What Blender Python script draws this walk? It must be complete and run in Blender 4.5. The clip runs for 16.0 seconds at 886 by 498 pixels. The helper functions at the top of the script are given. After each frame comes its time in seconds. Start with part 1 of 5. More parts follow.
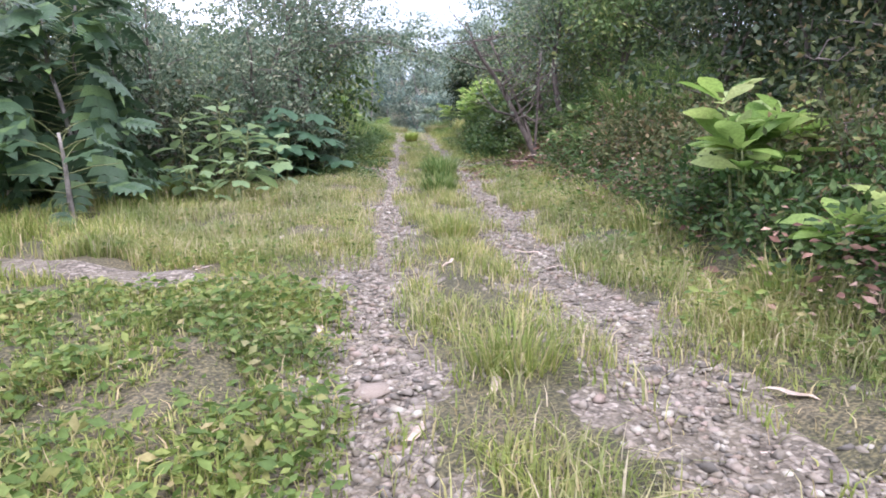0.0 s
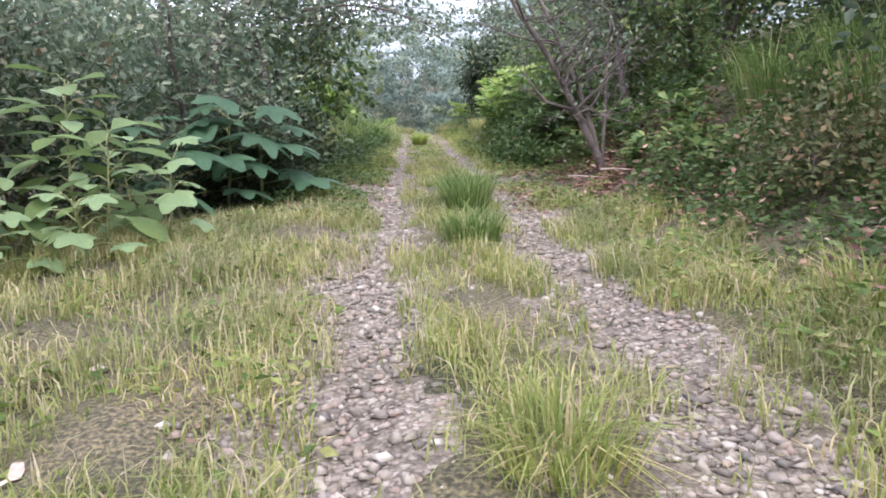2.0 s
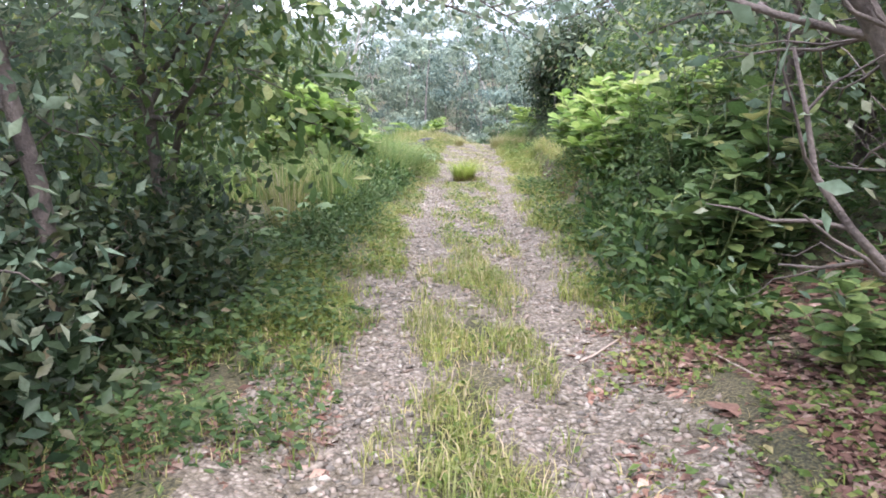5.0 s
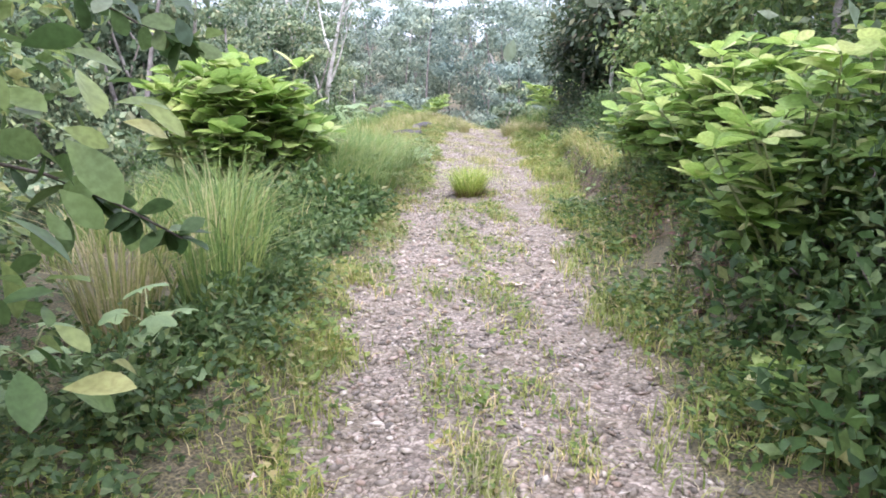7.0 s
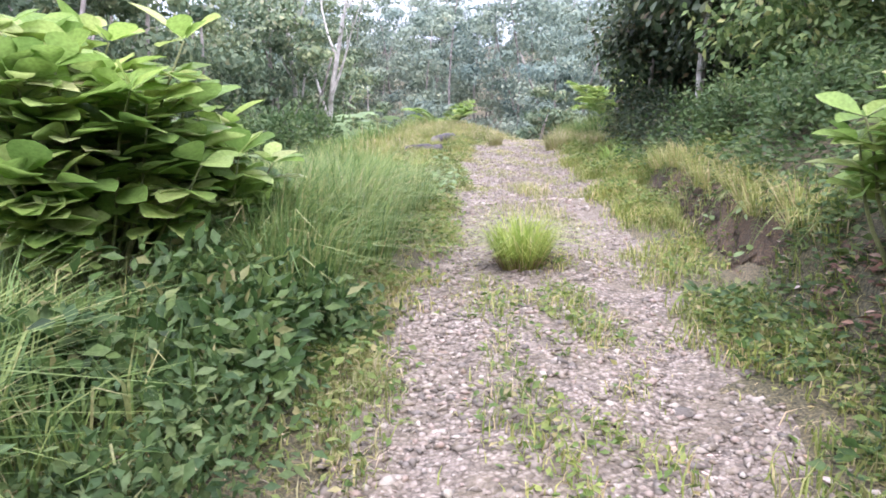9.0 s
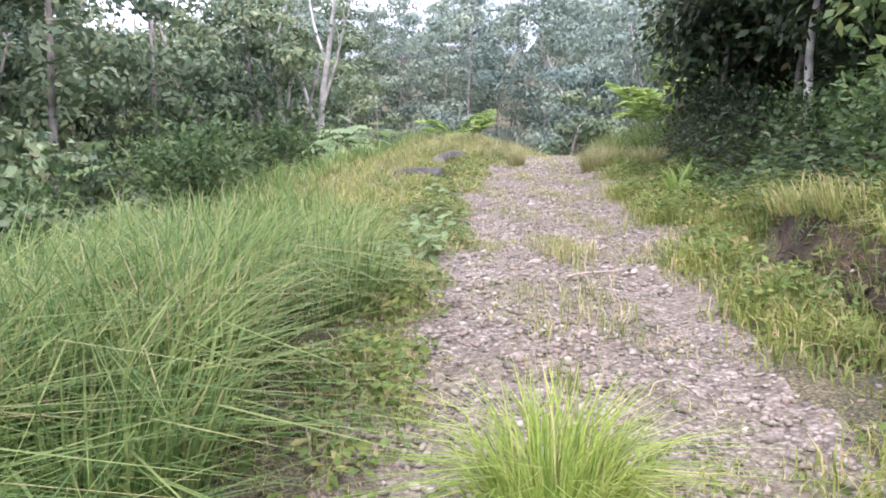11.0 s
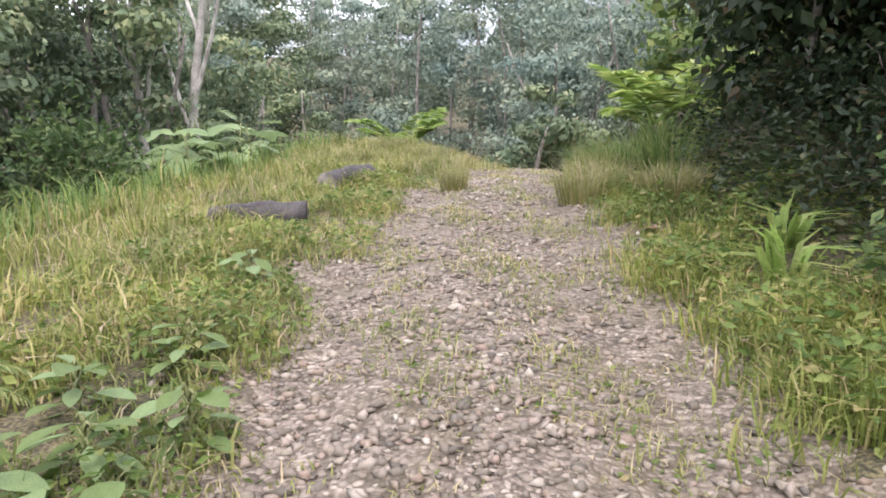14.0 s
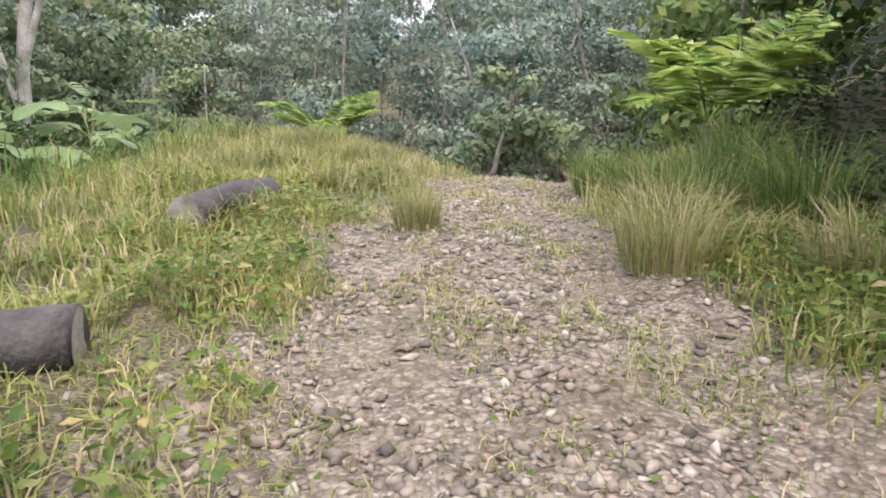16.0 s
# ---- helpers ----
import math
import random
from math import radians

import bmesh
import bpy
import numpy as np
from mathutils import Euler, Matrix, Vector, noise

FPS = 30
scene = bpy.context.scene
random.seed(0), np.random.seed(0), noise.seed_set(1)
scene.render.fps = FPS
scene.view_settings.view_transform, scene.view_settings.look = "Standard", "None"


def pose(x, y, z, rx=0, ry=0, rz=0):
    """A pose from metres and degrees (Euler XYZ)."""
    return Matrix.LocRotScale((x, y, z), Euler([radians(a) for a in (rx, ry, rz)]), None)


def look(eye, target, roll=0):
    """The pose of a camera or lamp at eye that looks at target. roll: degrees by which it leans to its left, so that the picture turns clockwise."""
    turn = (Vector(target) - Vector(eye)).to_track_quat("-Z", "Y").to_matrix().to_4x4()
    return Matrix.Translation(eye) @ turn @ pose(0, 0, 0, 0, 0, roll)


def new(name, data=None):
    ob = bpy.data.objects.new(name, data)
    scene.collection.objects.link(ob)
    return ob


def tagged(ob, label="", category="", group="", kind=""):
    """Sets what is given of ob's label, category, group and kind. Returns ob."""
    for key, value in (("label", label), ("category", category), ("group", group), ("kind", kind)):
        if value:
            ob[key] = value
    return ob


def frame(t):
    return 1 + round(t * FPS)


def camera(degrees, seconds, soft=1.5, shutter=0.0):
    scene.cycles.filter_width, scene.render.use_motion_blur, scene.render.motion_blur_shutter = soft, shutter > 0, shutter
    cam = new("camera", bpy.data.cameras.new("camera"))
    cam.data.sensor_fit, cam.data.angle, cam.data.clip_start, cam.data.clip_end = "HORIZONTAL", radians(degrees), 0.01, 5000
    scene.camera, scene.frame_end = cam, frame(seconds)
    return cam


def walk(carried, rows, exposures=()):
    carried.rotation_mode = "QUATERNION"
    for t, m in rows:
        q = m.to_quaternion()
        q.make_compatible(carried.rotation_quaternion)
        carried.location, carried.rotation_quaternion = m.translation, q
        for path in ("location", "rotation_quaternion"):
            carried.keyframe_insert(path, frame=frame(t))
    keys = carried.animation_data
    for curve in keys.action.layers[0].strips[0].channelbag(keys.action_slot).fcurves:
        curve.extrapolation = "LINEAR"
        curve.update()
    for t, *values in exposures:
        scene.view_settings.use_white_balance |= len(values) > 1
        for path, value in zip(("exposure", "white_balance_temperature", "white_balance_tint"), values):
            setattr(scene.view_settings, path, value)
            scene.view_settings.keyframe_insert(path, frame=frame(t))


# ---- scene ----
cam = camera(64.1, 16.0, soft=1.8)
PATH = [
    (0.0, pose(0.000, 0.000, 1.260, 78.90, 0.80, -0.20)),
    (0.5, pose(-0.011, 1.239, 1.176, 78.90, 0.50, -1.40)),
    (1.0, pose(-0.094, 2.457, 1.176, 79.10, 0.80, -0.20)),
    (1.5, pose(-0.168, 3.717, 1.187, 79.00, 0.80, -0.20)),
    (2.0, pose(-0.231, 4.893, 1.123, 79.00, 0.90, 0.40)),
    (2.5, pose(-0.168, 6.100, 1.187, 79.10, 0.70, 0.70)),
    (3.0, pose(-0.189, 7.381, 1.281, 79.10, 0.50, 1.40)),
    (3.5, pose(-0.221, 8.746, 1.617, 79.00, 1.00, 5.90)),
    (4.0, pose(-0.210, 9.944, 1.743, 79.00, 0.70, 5.90)),
    (6.5, pose(-0.386, 16.411, 1.900, 76.20, -1.00, 4.20)),
    (7.0, pose(-0.552, 17.612, 1.900, 76.10, -0.60, 5.50)),
    (7.5, pose(-0.657, 18.817, 1.777, 76.10, -0.20, 6.60)),
    (8.0, pose(-0.738, 19.983, 1.716, 76.40, -0.10, 6.70)),
    (8.5, pose(-0.865, 21.207, 1.797, 76.60, -0.30, 5.20)),
    (9.0, pose(-1.094, 22.424, 1.674, 76.70, 0.50, 7.30)),
    (9.5, pose(-1.154, 23.571, 1.633, 77.00, 1.00, 8.80)),
    (10.0, pose(-1.210, 24.676, 1.531, 76.90, 1.30, 8.90)),
    (12.5, pose(-1.130, 29.408, 1.510, 78.90, 1.90, 10.20)),
    (13.0, pose(-1.139, 30.415, 1.428, 78.50, 1.90, 10.40)),
    (13.5, pose(-1.078, 31.303, 1.346, 78.30, 2.00, 11.30)),
    (14.0, pose(-1.206, 32.260, 1.224, 77.70, 1.00, 6.50)),
    (14.5, pose(-1.463, 33.290, 1.080, 77.50, 0.50, 5.00)),
    (15.0, pose(-1.656, 34.283, 1.059, 77.40, 0.10, 4.10)),
    (15.5, pose(-1.823, 35.196, 1.039, 77.10, -0.60, 1.50)),
    (16.0, pose(-1.890, 36.157, 1.080, 76.70, -0.90, 0.60)),
]
walk(cam, PATH, exposures=[(0.0, 1.38, 5900, 28), (3.0, 1.38, 6050, 27), (4.0, 1.62, 6050, 26), (6.5, 1.9, 5950, 29), (10.0, 1.74, 5950, 33), (12.5, 1.45, 6250, 29), (16.0, 1.3, 6650, 24)])

# ---- world and light: an even, bright overcast sky ----
world = bpy.data.worlds.new("overcast")
scene.world = world
world.use_nodes = True
wn, wl = world.node_tree.nodes, world.node_tree.links
wn.clear()
sky = wn.new("ShaderNodeTexSky")
sky.sky_type, sky.sun_disc = "NISHITA", False
sky.sun_elevation, sky.sun_rotation = radians(64), radians(163)
clear = wn.new("ShaderNodeBackground")
clear.inputs[1].default_value = 0.05
wl.new(sky.outputs[0], clear.inputs[0])
cloud = wn.new("ShaderNodeBackground")
cloud.inputs[0].default_value = (0.93, 0.97, 1.0, 1)
cloud.inputs[1].default_value = 0.92
both = wn.new("ShaderNodeAddShader")
wl.new(clear.outputs[0], both.inputs[0])
wl.new(cloud.outputs[0], both.inputs[1])
wout = wn.new("ShaderNodeOutputWorld")
wl.new(both.outputs[0], wout.inputs[0])
sun = new("sun", bpy.data.lights.new("sun", "SUN"))
sun.data.energy, sun.data.angle, sun.data.color = 1.5, radians(35), (1.0, 0.96, 0.9)
sun.matrix_world = look((6, 2, 44), (0, 22, 0))

rng = np.random.default_rng(7)


# ---- materials ----
def material(name):
    m = bpy.data.materials.new(name)
    m.use_nodes = True
    nt = m.node_tree
    return m, nt.nodes, nt.links, nt.nodes["Principled BSDF"]


def ramp(nodes, stops):
    r = nodes.new("ShaderNodeValToRGB")
    while len(r.color_ramp.elements) < len(stops):
        r.color_ramp.elements.new(0.5)
    for e, (p, c) in zip(r.color_ramp.elements, stops):
        e.position, e.color = p, (*c, 1)
    return r


def noise_node(nodes, links, scale, detail=4, coord="Object"):
    tc = nodes.new("ShaderNodeTexCoord")
    n = nodes.new("ShaderNodeTexNoise")
    n.inputs["Scale"].default_value, n.inputs["Detail"].default_value = scale, detail
    links.new(tc.outputs[coord], n.inputs["Vector"])
    return n


def mix_colour(nodes, links, a, b, fac, mode="MIX"):
    m = nodes.new("ShaderNodeMix")
    m.data_type, m.blend_type = "RGBA", mode
    for src, i in ((fac, 0), (a, 6), (b, 7)):
        if hasattr(src, "is_output"):
            links.new(src, m.inputs[i])
        else:
            m.inputs[i].default_value = src if i == 0 else (*src, 1)
    return m.outputs[2]


def foliage(name, stops, rough=0.5, see_through=0.3, drift=1.3, low=(0.72, 0.78, 0.75), high=(1.2, 1.15, 1.0)):
    """Leaf stuff: one hue per leaf from a ramp, slow drift over the plant, some light passing through."""
    m, n, l, p = material(name)
    g = n.new("ShaderNodeNewGeometry")
    r = ramp(n, stops)
    l.new(g.outputs["Random Per Island"], r.inputs[0])
    slow = noise_node(n, l, drift, 3)
    sr = ramp(n, [(0.3, low), (0.7, high)])
    l.new(slow.outputs[0], sr.inputs[0])
    c = mix_colour(n, l, r.outputs[0], sr.outputs[0], 1.0, "MULTIPLY")
    fine = noise_node(n, l, 45, 2)
    fr = ramp(n, [(0.35, (0.8, 0.8, 0.75)), (0.65, (1.1, 1.1, 1.1))])
    l.new(fine.outputs[0], fr.inputs[0])
    c = mix_colour(n, l, c, fr.outputs[0], 1.0, "MULTIPLY")
    l.new(c, p.inputs["Base Color"])
    p.inputs["Roughness"].default_value = rough + 0.1
    p.inputs["Specular IOR Level"].default_value = 0.3
    t = n.new("ShaderNodeBsdfTranslucent")
    l.new(c, t.inputs[0])
    mx = n.new("ShaderNodeMixShader")
    mx.inputs[0].default_value = see_through
    l.new(p.outputs[0], mx.inputs[1])
    l.new(t.outputs[0], mx.inputs[2])
    l.new(mx.outputs[0], n["Material Output"].inputs[0])
    return m


def bark(name, dark, light, scale=6.0, rough=0.85):
    m, n, l, p = material(name)
    a = noise_node(n, l, scale, 6)
    r = ramp(n, [(0.32, dark), (0.62, light)])
    l.new(a.outputs[0], r.inputs[0])
    b = noise_node(n, l, scale * 9, 3)
    br = ramp(n, [(0.3, (0.7, 0.7, 0.7)), (0.7, (1.15, 1.15, 1.15))])
    l.new(b.outputs[0], br.inputs[0])
    l.new(mix_colour(n, l, r.outputs[0], br.outputs[0], 1.0, "MULTIPLY"), p.inputs["Base Color"])
    p.inputs["Roughness"].default_value = rough
    bump = n.new("ShaderNodeBump")
    bump.inputs["Strength"].default_value, bump.inputs["Distance"].default_value = 0.6, 0.02
    l.new(b.outputs[0], bump.inputs["Height"])
    l.new(bump.outputs[0], p.inputs["Normal"])
    return m


def stone_material(name, by_object):
    m, n, l, p = material(name)
    if by_object:
        rnd = n.new("ShaderNodeObjectInfo").outputs["Random"]
    else:
        rnd = n.new("ShaderNodeNewGeometry").outputs["Random Per Island"]
    r = ramp(n, [(0.0, (0.10, 0.092, 0.078)), (0.22, (0.17, 0.152, 0.125)), (0.5, (0.25, 0.222, 0.184)),
                 (0.68, (0.25, 0.195, 0.158)), (0.9, (0.31, 0.285, 0.24)), (1.0, (0.40, 0.375, 0.32))])
    l.new(rnd, r.inputs[0])
    a = noise_node(n, l, 22, 5)
    ar = ramp(n, [(0.3, (0.663, 0.630, 0.501)), (0.7, (1.150, 1.150, 1.150))])
    l.new(a.outputs[0], ar.inputs[0])
    l.new(mix_colour(n, l, r.outputs[0], ar.outputs[0], 1.0, "MULTIPLY"), p.inputs["Base Color"])
    p.inputs["Roughness"].default_value = 0.8
    bump = n.new("ShaderNodeBump")
    bump.inputs["Strength"].default_value, bump.inputs["Distance"].default_value = 0.5, 0.01
    l.new(a.outputs[0], bump.inputs["Height"])
    l.new(bump.outputs[0], p.inputs["Normal"])
    return m


def soil_material(name, stops):
    m, n, l, p = material(name)
    a = noise_node(n, l, 1.1, 6)
    r = ramp(n, stops)
    l.new(a.outputs[0], r.inputs[0])
    b = noise_node(n, l, 55, 9)
    br = ramp(n, [(0.36, (0.35, 0.36, 0.3)), (0.5, (0.9, 0.9, 0.85)), (0.64, (1.9, 1.75, 1.5))])
    l.new(b.outputs[0], br.inputs[0])
    l.new(mix_colour(n, l, r.outputs[0], br.outputs[0], 1.0, "MULTIPLY"), p.inputs["Base Color"])
    p.inputs["Roughness"].default_value = 0.95
    bump = n.new("ShaderNodeBump")
    bump.inputs["Strength"].default_value, bump.inputs["Distance"].default_value = 0.8, 0.03
    l.new(b.outputs[0], bump.inputs["Height"])
    l.new(bump.outputs[0], p.inputs["Normal"])
    return m


def gravel_material():
    """Trodden grit between the stones: pale grey-pink, with mossy and earthy patches along the crown."""
    m, n, l, p = material("grit")
    v = n.new("ShaderNodeTexVoronoi")
    v.inputs["Scale"].default_value = 42
    v.inputs["Randomness"].default_value = 1
    tc = n.new("ShaderNodeTexCoord")
    wob = noise_node(n, l, 9, 3)
    add = n.new("ShaderNodeMix")
    add.data_type = "RGBA"
    add.inputs[0].default_value = 0.06
    l.new(tc.outputs["Object"], add.inputs[6])
    l.new(wob.outputs[1], add.inputs[7])
    l.new(add.outputs[2], v.inputs["Vector"])
    r = ramp(n, [(0.0, (0.085, 0.073, 0.056)), (0.4, (0.155, 0.135, 0.108)), (0.7, (0.215, 0.187, 0.155)), (1.0, (0.32, 0.29, 0.245))])
    sep = n.new("ShaderNodeSeparateColor")
    l.new(v.outputs["Color"], sep.inputs[0])
    l.new(sep.outputs[0], r.inputs[0])
    edge = ramp(n, [(0.0, (1.1, 1.1, 1.1)), (0.5, (0.95, 0.95, 0.95)), (0.85, (0.5, 0.47, 0.42))])
    l.new(v.outputs["Distance"], edge.inputs[0])
    c = mix_colour(n, l, r.outputs[0], edge.outputs[0], 1.0, "MULTIPLY")
    slow = noise_node(n, l, 1.7, 5)
    sr = ramp(n, [(0.42, (0, 0, 0)), (0.62, (1, 1, 1))])
    l.new(slow.outputs[0], sr.inputs[0])
    sm = n.new("ShaderNodeMath")
    sm.operation = "MULTIPLY"
    sm.inputs[1].default_value = 0.45
    l.new(sr.outputs[0], sm.inputs[0])
    c = mix_colour(n, l, c, (0.11, 0.095, 0.055), sm.outputs[0])
    dust = noise_node(n, l, 6.5, 6)
    dr = ramp(n, [(0.34, (0.78, 0.75, 0.69)), (0.66, (1.3, 1.27, 1.22))])
    l.new(dust.outputs[0], dr.inputs[0])
    c = mix_colour(n, l, c, dr.outputs[0], 1.0, "MULTIPLY")
    l.new(c, p.inputs["Base Color"])
    p.inputs["Roughness"].default_value = 0.85
    bump = n.new("ShaderNodeBump")
    bump.invert = True
    bump.inputs["Strength"].default_value, bump.inputs["Distance"].default_value = 0.9, 0.02
    l.new(v.outputs["Distance"], bump.inputs["Height"])
    l.new(bump.outputs[0], p.inputs["Normal"])
    return m


SOIL = soil_material("soil", [(0.3, (0.045, 0.046, 0.022)), (0.52, (0.09, 0.083, 0.045)), (0.75, (0.14, 0.115, 0.075))])
EARTH = soil_material("bare_earth", [(0.3, (0.035, 0.024, 0.014)), (0.5, (0.075, 0.052, 0.031)), (0.72, (0.14, 0.10, 0.065))])
GRIT = gravel_material()
STONE, PEBBLE = stone_material("stone", True), stone_material("pebble", False)
GRASS = foliage("grass_blades", [(0, (0.165, 0.228, 0.056)), (0.45, (0.256, 0.313, 0.080)), (0.75, (0.383, 0.399, 0.145)), (0.92, (0.512, 0.434, 0.242)), (1, (0.615, 0.482, 0.323))], 0.55, 0.42)
DRYGRASS = foliage("dry_grass_blades", [(0, (0.212, 0.261, 0.084)), (0.5, (0.356, 0.366, 0.154)), (0.8, (0.468, 0.419, 0.253)), (1, (0.579, 0.482, 0.379))], 0.6, 0.42)
REED = foliage("reed_blades", [(0, (0.088, 0.165, 0.048)), (0.5, (0.163, 0.259, 0.079)), (0.85, (0.275, 0.354, 0.112)), (1, (0.500, 0.424, 0.253))], 0.5, 0.42)
WEED = foliage("weed_leaves", [(0, (0.079, 0.139, 0.036)), (0.5, (0.147, 0.223, 0.057)), (0.85, (0.248, 0.297, 0.086)), (1, (0.383, 0.319, 0.171))], 0.5, 0.40)
# Dark green weed leaves; part of the darkness stands for shade.
DARKWEED = foliage("shade_toned_weed_leaves", [(0, (0.042, 0.089, 0.030)), (0.5, (0.083, 0.145, 0.053)), (1, (0.143, 0.201, 0.075))], 0.5, 0.40)
GREYLEAF = foliage("grey_green_leaves", [(0, (0.093, 0.149, 0.104)), (0.5, (0.156, 0.216, 0.150)), (0.85, (0.239, 0.294, 0.209)), (1, (0.403, 0.414, 0.302))], 0.4, 0.38)
DARKLEAF = foliage("dark_leaves", [(0, (0.025, 0.048, 0.025)), (0.6, (0.051, 0.082, 0.039)), (0.9, (0.092, 0.116, 0.057)), (1, (0.163, 0.125, 0.077))], 0.4, 0.35)
LIMELEAF = foliage("lime_leaves", [(0, (0.162, 0.280, 0.069)), (0.5, (0.284, 0.423, 0.114)), (0.85, (0.447, 0.548, 0.207)), (1, (0.568, 0.573, 0.324))], 0.45, 0.5)
MIDLEAF = foliage("mid_green_leaves", [(0, (0.079, 0.149, 0.049)), (0.5, (0.145, 0.223, 0.083)), (0.85, (0.236, 0.321, 0.116)), (1, (0.394, 0.396, 0.166))], 0.4, 0.40)
BROADLEAF = foliage("broad_leaves", [(0, (0.134, 0.214, 0.118)), (0.5, (0.214, 0.315, 0.152)), (1, (0.348, 0.454, 0.237))], 0.45, 0.40)
BIGLEAF = foliage("giant_leaves", [(0, (0.056, 0.133, 0.083)), (1, (0.104, 0.195, 0.106))], 0.45, 0.40)
LOBELEAF = foliage("lobed_dark_leaves", [(0, (0.042, 0.086, 0.053)), (0.7, (0.085, 0.146, 0.081)), (1, (0.225, 0.332, 0.107))], 0.3, 0.30)
FERN = foliage("fern_fronds", [(0, (0.136, 0.213, 0.072)), (0.6, (0.238, 0.309, 0.114)), (1, (0.363, 0.384, 0.186))], 0.55, 0.40)
PALM = foliage("palm_fronds", [(0, (0.150, 0.256, 0.068)), (0.6, (0.272, 0.397, 0.103)), (1, (0.436, 0.499, 0.188))], 0.4, 0.40)
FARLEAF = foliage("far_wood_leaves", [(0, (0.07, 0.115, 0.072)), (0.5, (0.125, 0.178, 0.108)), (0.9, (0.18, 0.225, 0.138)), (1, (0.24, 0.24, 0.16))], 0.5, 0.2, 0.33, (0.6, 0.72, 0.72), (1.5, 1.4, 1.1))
# Leaves paled and blued in the colour itself to stand for distance haze.
HAZEBLUELEAF = foliage("haze_tinted_wood_leaves", [(0, (0.145, 0.20, 0.165)), (0.5, (0.22, 0.285, 0.23)), (0.9, (0.28, 0.34, 0.265)), (1, (0.34, 0.37, 0.28))], 0.7, 0.2, 0.25, (0.68, 0.78, 0.84), (1.35, 1.28, 1.12))
SOFTGRASS = foliage("soft_grass_blades", [(0, (0.09, 0.17, 0.055)), (0.5, (0.18, 0.28, 0.09)), (0.85, (0.30, 0.38, 0.14)), (1, (0.50, 0.43, 0.25))], 0.5, 0.45)
# Undergrowth green darkened so the leaf colour carries the shade below taller plants.
SHADELEAF = foliage("shade_toned_undergrowth", [(0, (0.03, 0.07, 0.022)), (0.5, (0.065, 0.125, 0.036)), (0.9, (0.12, 0.185, 0.055)), (1, (0.24, 0.22, 0.10))], 0.45, 0.38)
LIMEGRASS = foliage("lime_grass_blades", [(0, (0.20, 0.30, 0.06)), (0.5, (0.32, 0.43, 0.09)), (0.9, (0.46, 0.52, 0.15)), (1, (0.55, 0.48, 0.25))], 0.55, 0.42)
TANGLE = foliage("tangled_dry_leaves", [(0, (0.06, 0.085, 0.03)), (0.6, (0.12, 0.14, 0.055)), (0.85, (0.19, 0.16, 0.08)), (1, (0.28, 0.19, 0.11))], 0.6, 0.3)
DRYBLADE = foliage("dry_brown_blades", [(0, (0.16, 0.11, 0.06)), (0.6, (0.30, 0.22, 0.13)), (1, (0.42, 0.34, 0.22))], 0.7, 0.2)
STRAW = foliage("straw", [(0, (0.330, 0.233, 0.169)), (0.5, (0.494, 0.388, 0.338)), (1, (0.639, 0.543, 0.546))], 0.7, 0.15)
DEADLEAF = foliage("dead_leaves", [(0, (0.103, 0.053, 0.046)), (0.5, (0.196, 0.107, 0.085)), (0.85, (0.309, 0.194, 0.156)), (1, (0.464, 0.330, 0.286))], 0.75, 0.1)
BARK = bark("brown_bark", (0.06, 0.048, 0.04), (0.17, 0.14, 0.115))
PALEBARK = bark("pale_bark", (0.30, 0.28, 0.24), (0.58, 0.56, 0.50), 4)
GREYBARK = bark("grey_bark", (0.14, 0.125, 0.11), (0.34, 0.31, 0.27), 5)
LOGWOOD = bark("weathered_log_bark", (0.02, 0.019, 0.018), (0.075, 0.07, 0.065), 5)
CUTWOOD = bark("weathered_cut_wood", (0.20, 0.185, 0.165), (0.36, 0.335, 0.30), 8)
GREENSTEM = bark("green_stem", (0.12, 0.15, 0.05), (0.24, 0.26, 0.10), 8, 0.6)


# ---- mesh helpers ----
class Acc:
    """Gathers triangles."""
    def __init__(self):
        self.v, self.f, self.n = [], [], 0

    def add(self, v, f):
        self.v.append(np.asarray(v, float).reshape(-1, 3))
        self.f.append(np.asarray(f, int).reshape(-1, 3) + self.n)
        self.n += len(self.v[-1])
        return self

    def mesh(self, name, mat, smooth=False):
        v, f = np.concatenate(self.v), np.concatenate(self.f)
        me = bpy.data.meshes.new(name)
        me.vertices.add(len(v))
        me.vertices.foreach_set("co", v.astype(np.float32).ravel())
        me.loops.add(f.size)
        me.loops.foreach_set("vertex_index", f.astype(np.int32).ravel())
        me.polygons.add(len(f))
        me.polygons.foreach_set("loop_start", np.arange(0, f.size, 3, dtype=np.int32))
        if smooth:
            me.polygons.foreach_set("use_smooth", np.ones(len(f), dtype=bool))
        me.update(calc_edges=True)
        me.materials.append(mat)
        return me


def part(name, acc, mat, parent, label="", smooth=False):
    ob = new(name, acc if isinstance(acc, bpy.types.Mesh) else acc.mesh(name, mat, smooth))
    ob.parent = parent
    return tagged(ob, label)


def thing(name, x, y, label, category, group="", turn=0.0, dz=-0.02):
    e = new(name)
    e.matrix_world = pose(x, y, float(H(x, y)) + dz, 0, 0, turn)
    return tagged(e, label, category, group)


def unit(a):
    return a / np.maximum(np.linalg.norm(a, axis=-1, keepdims=True), 1e-9)


def smoothstep(a, b, v):
    t = np.clip((v - a) / (b - a), 0, 1)
    return t * t * (3 - 2 * t)


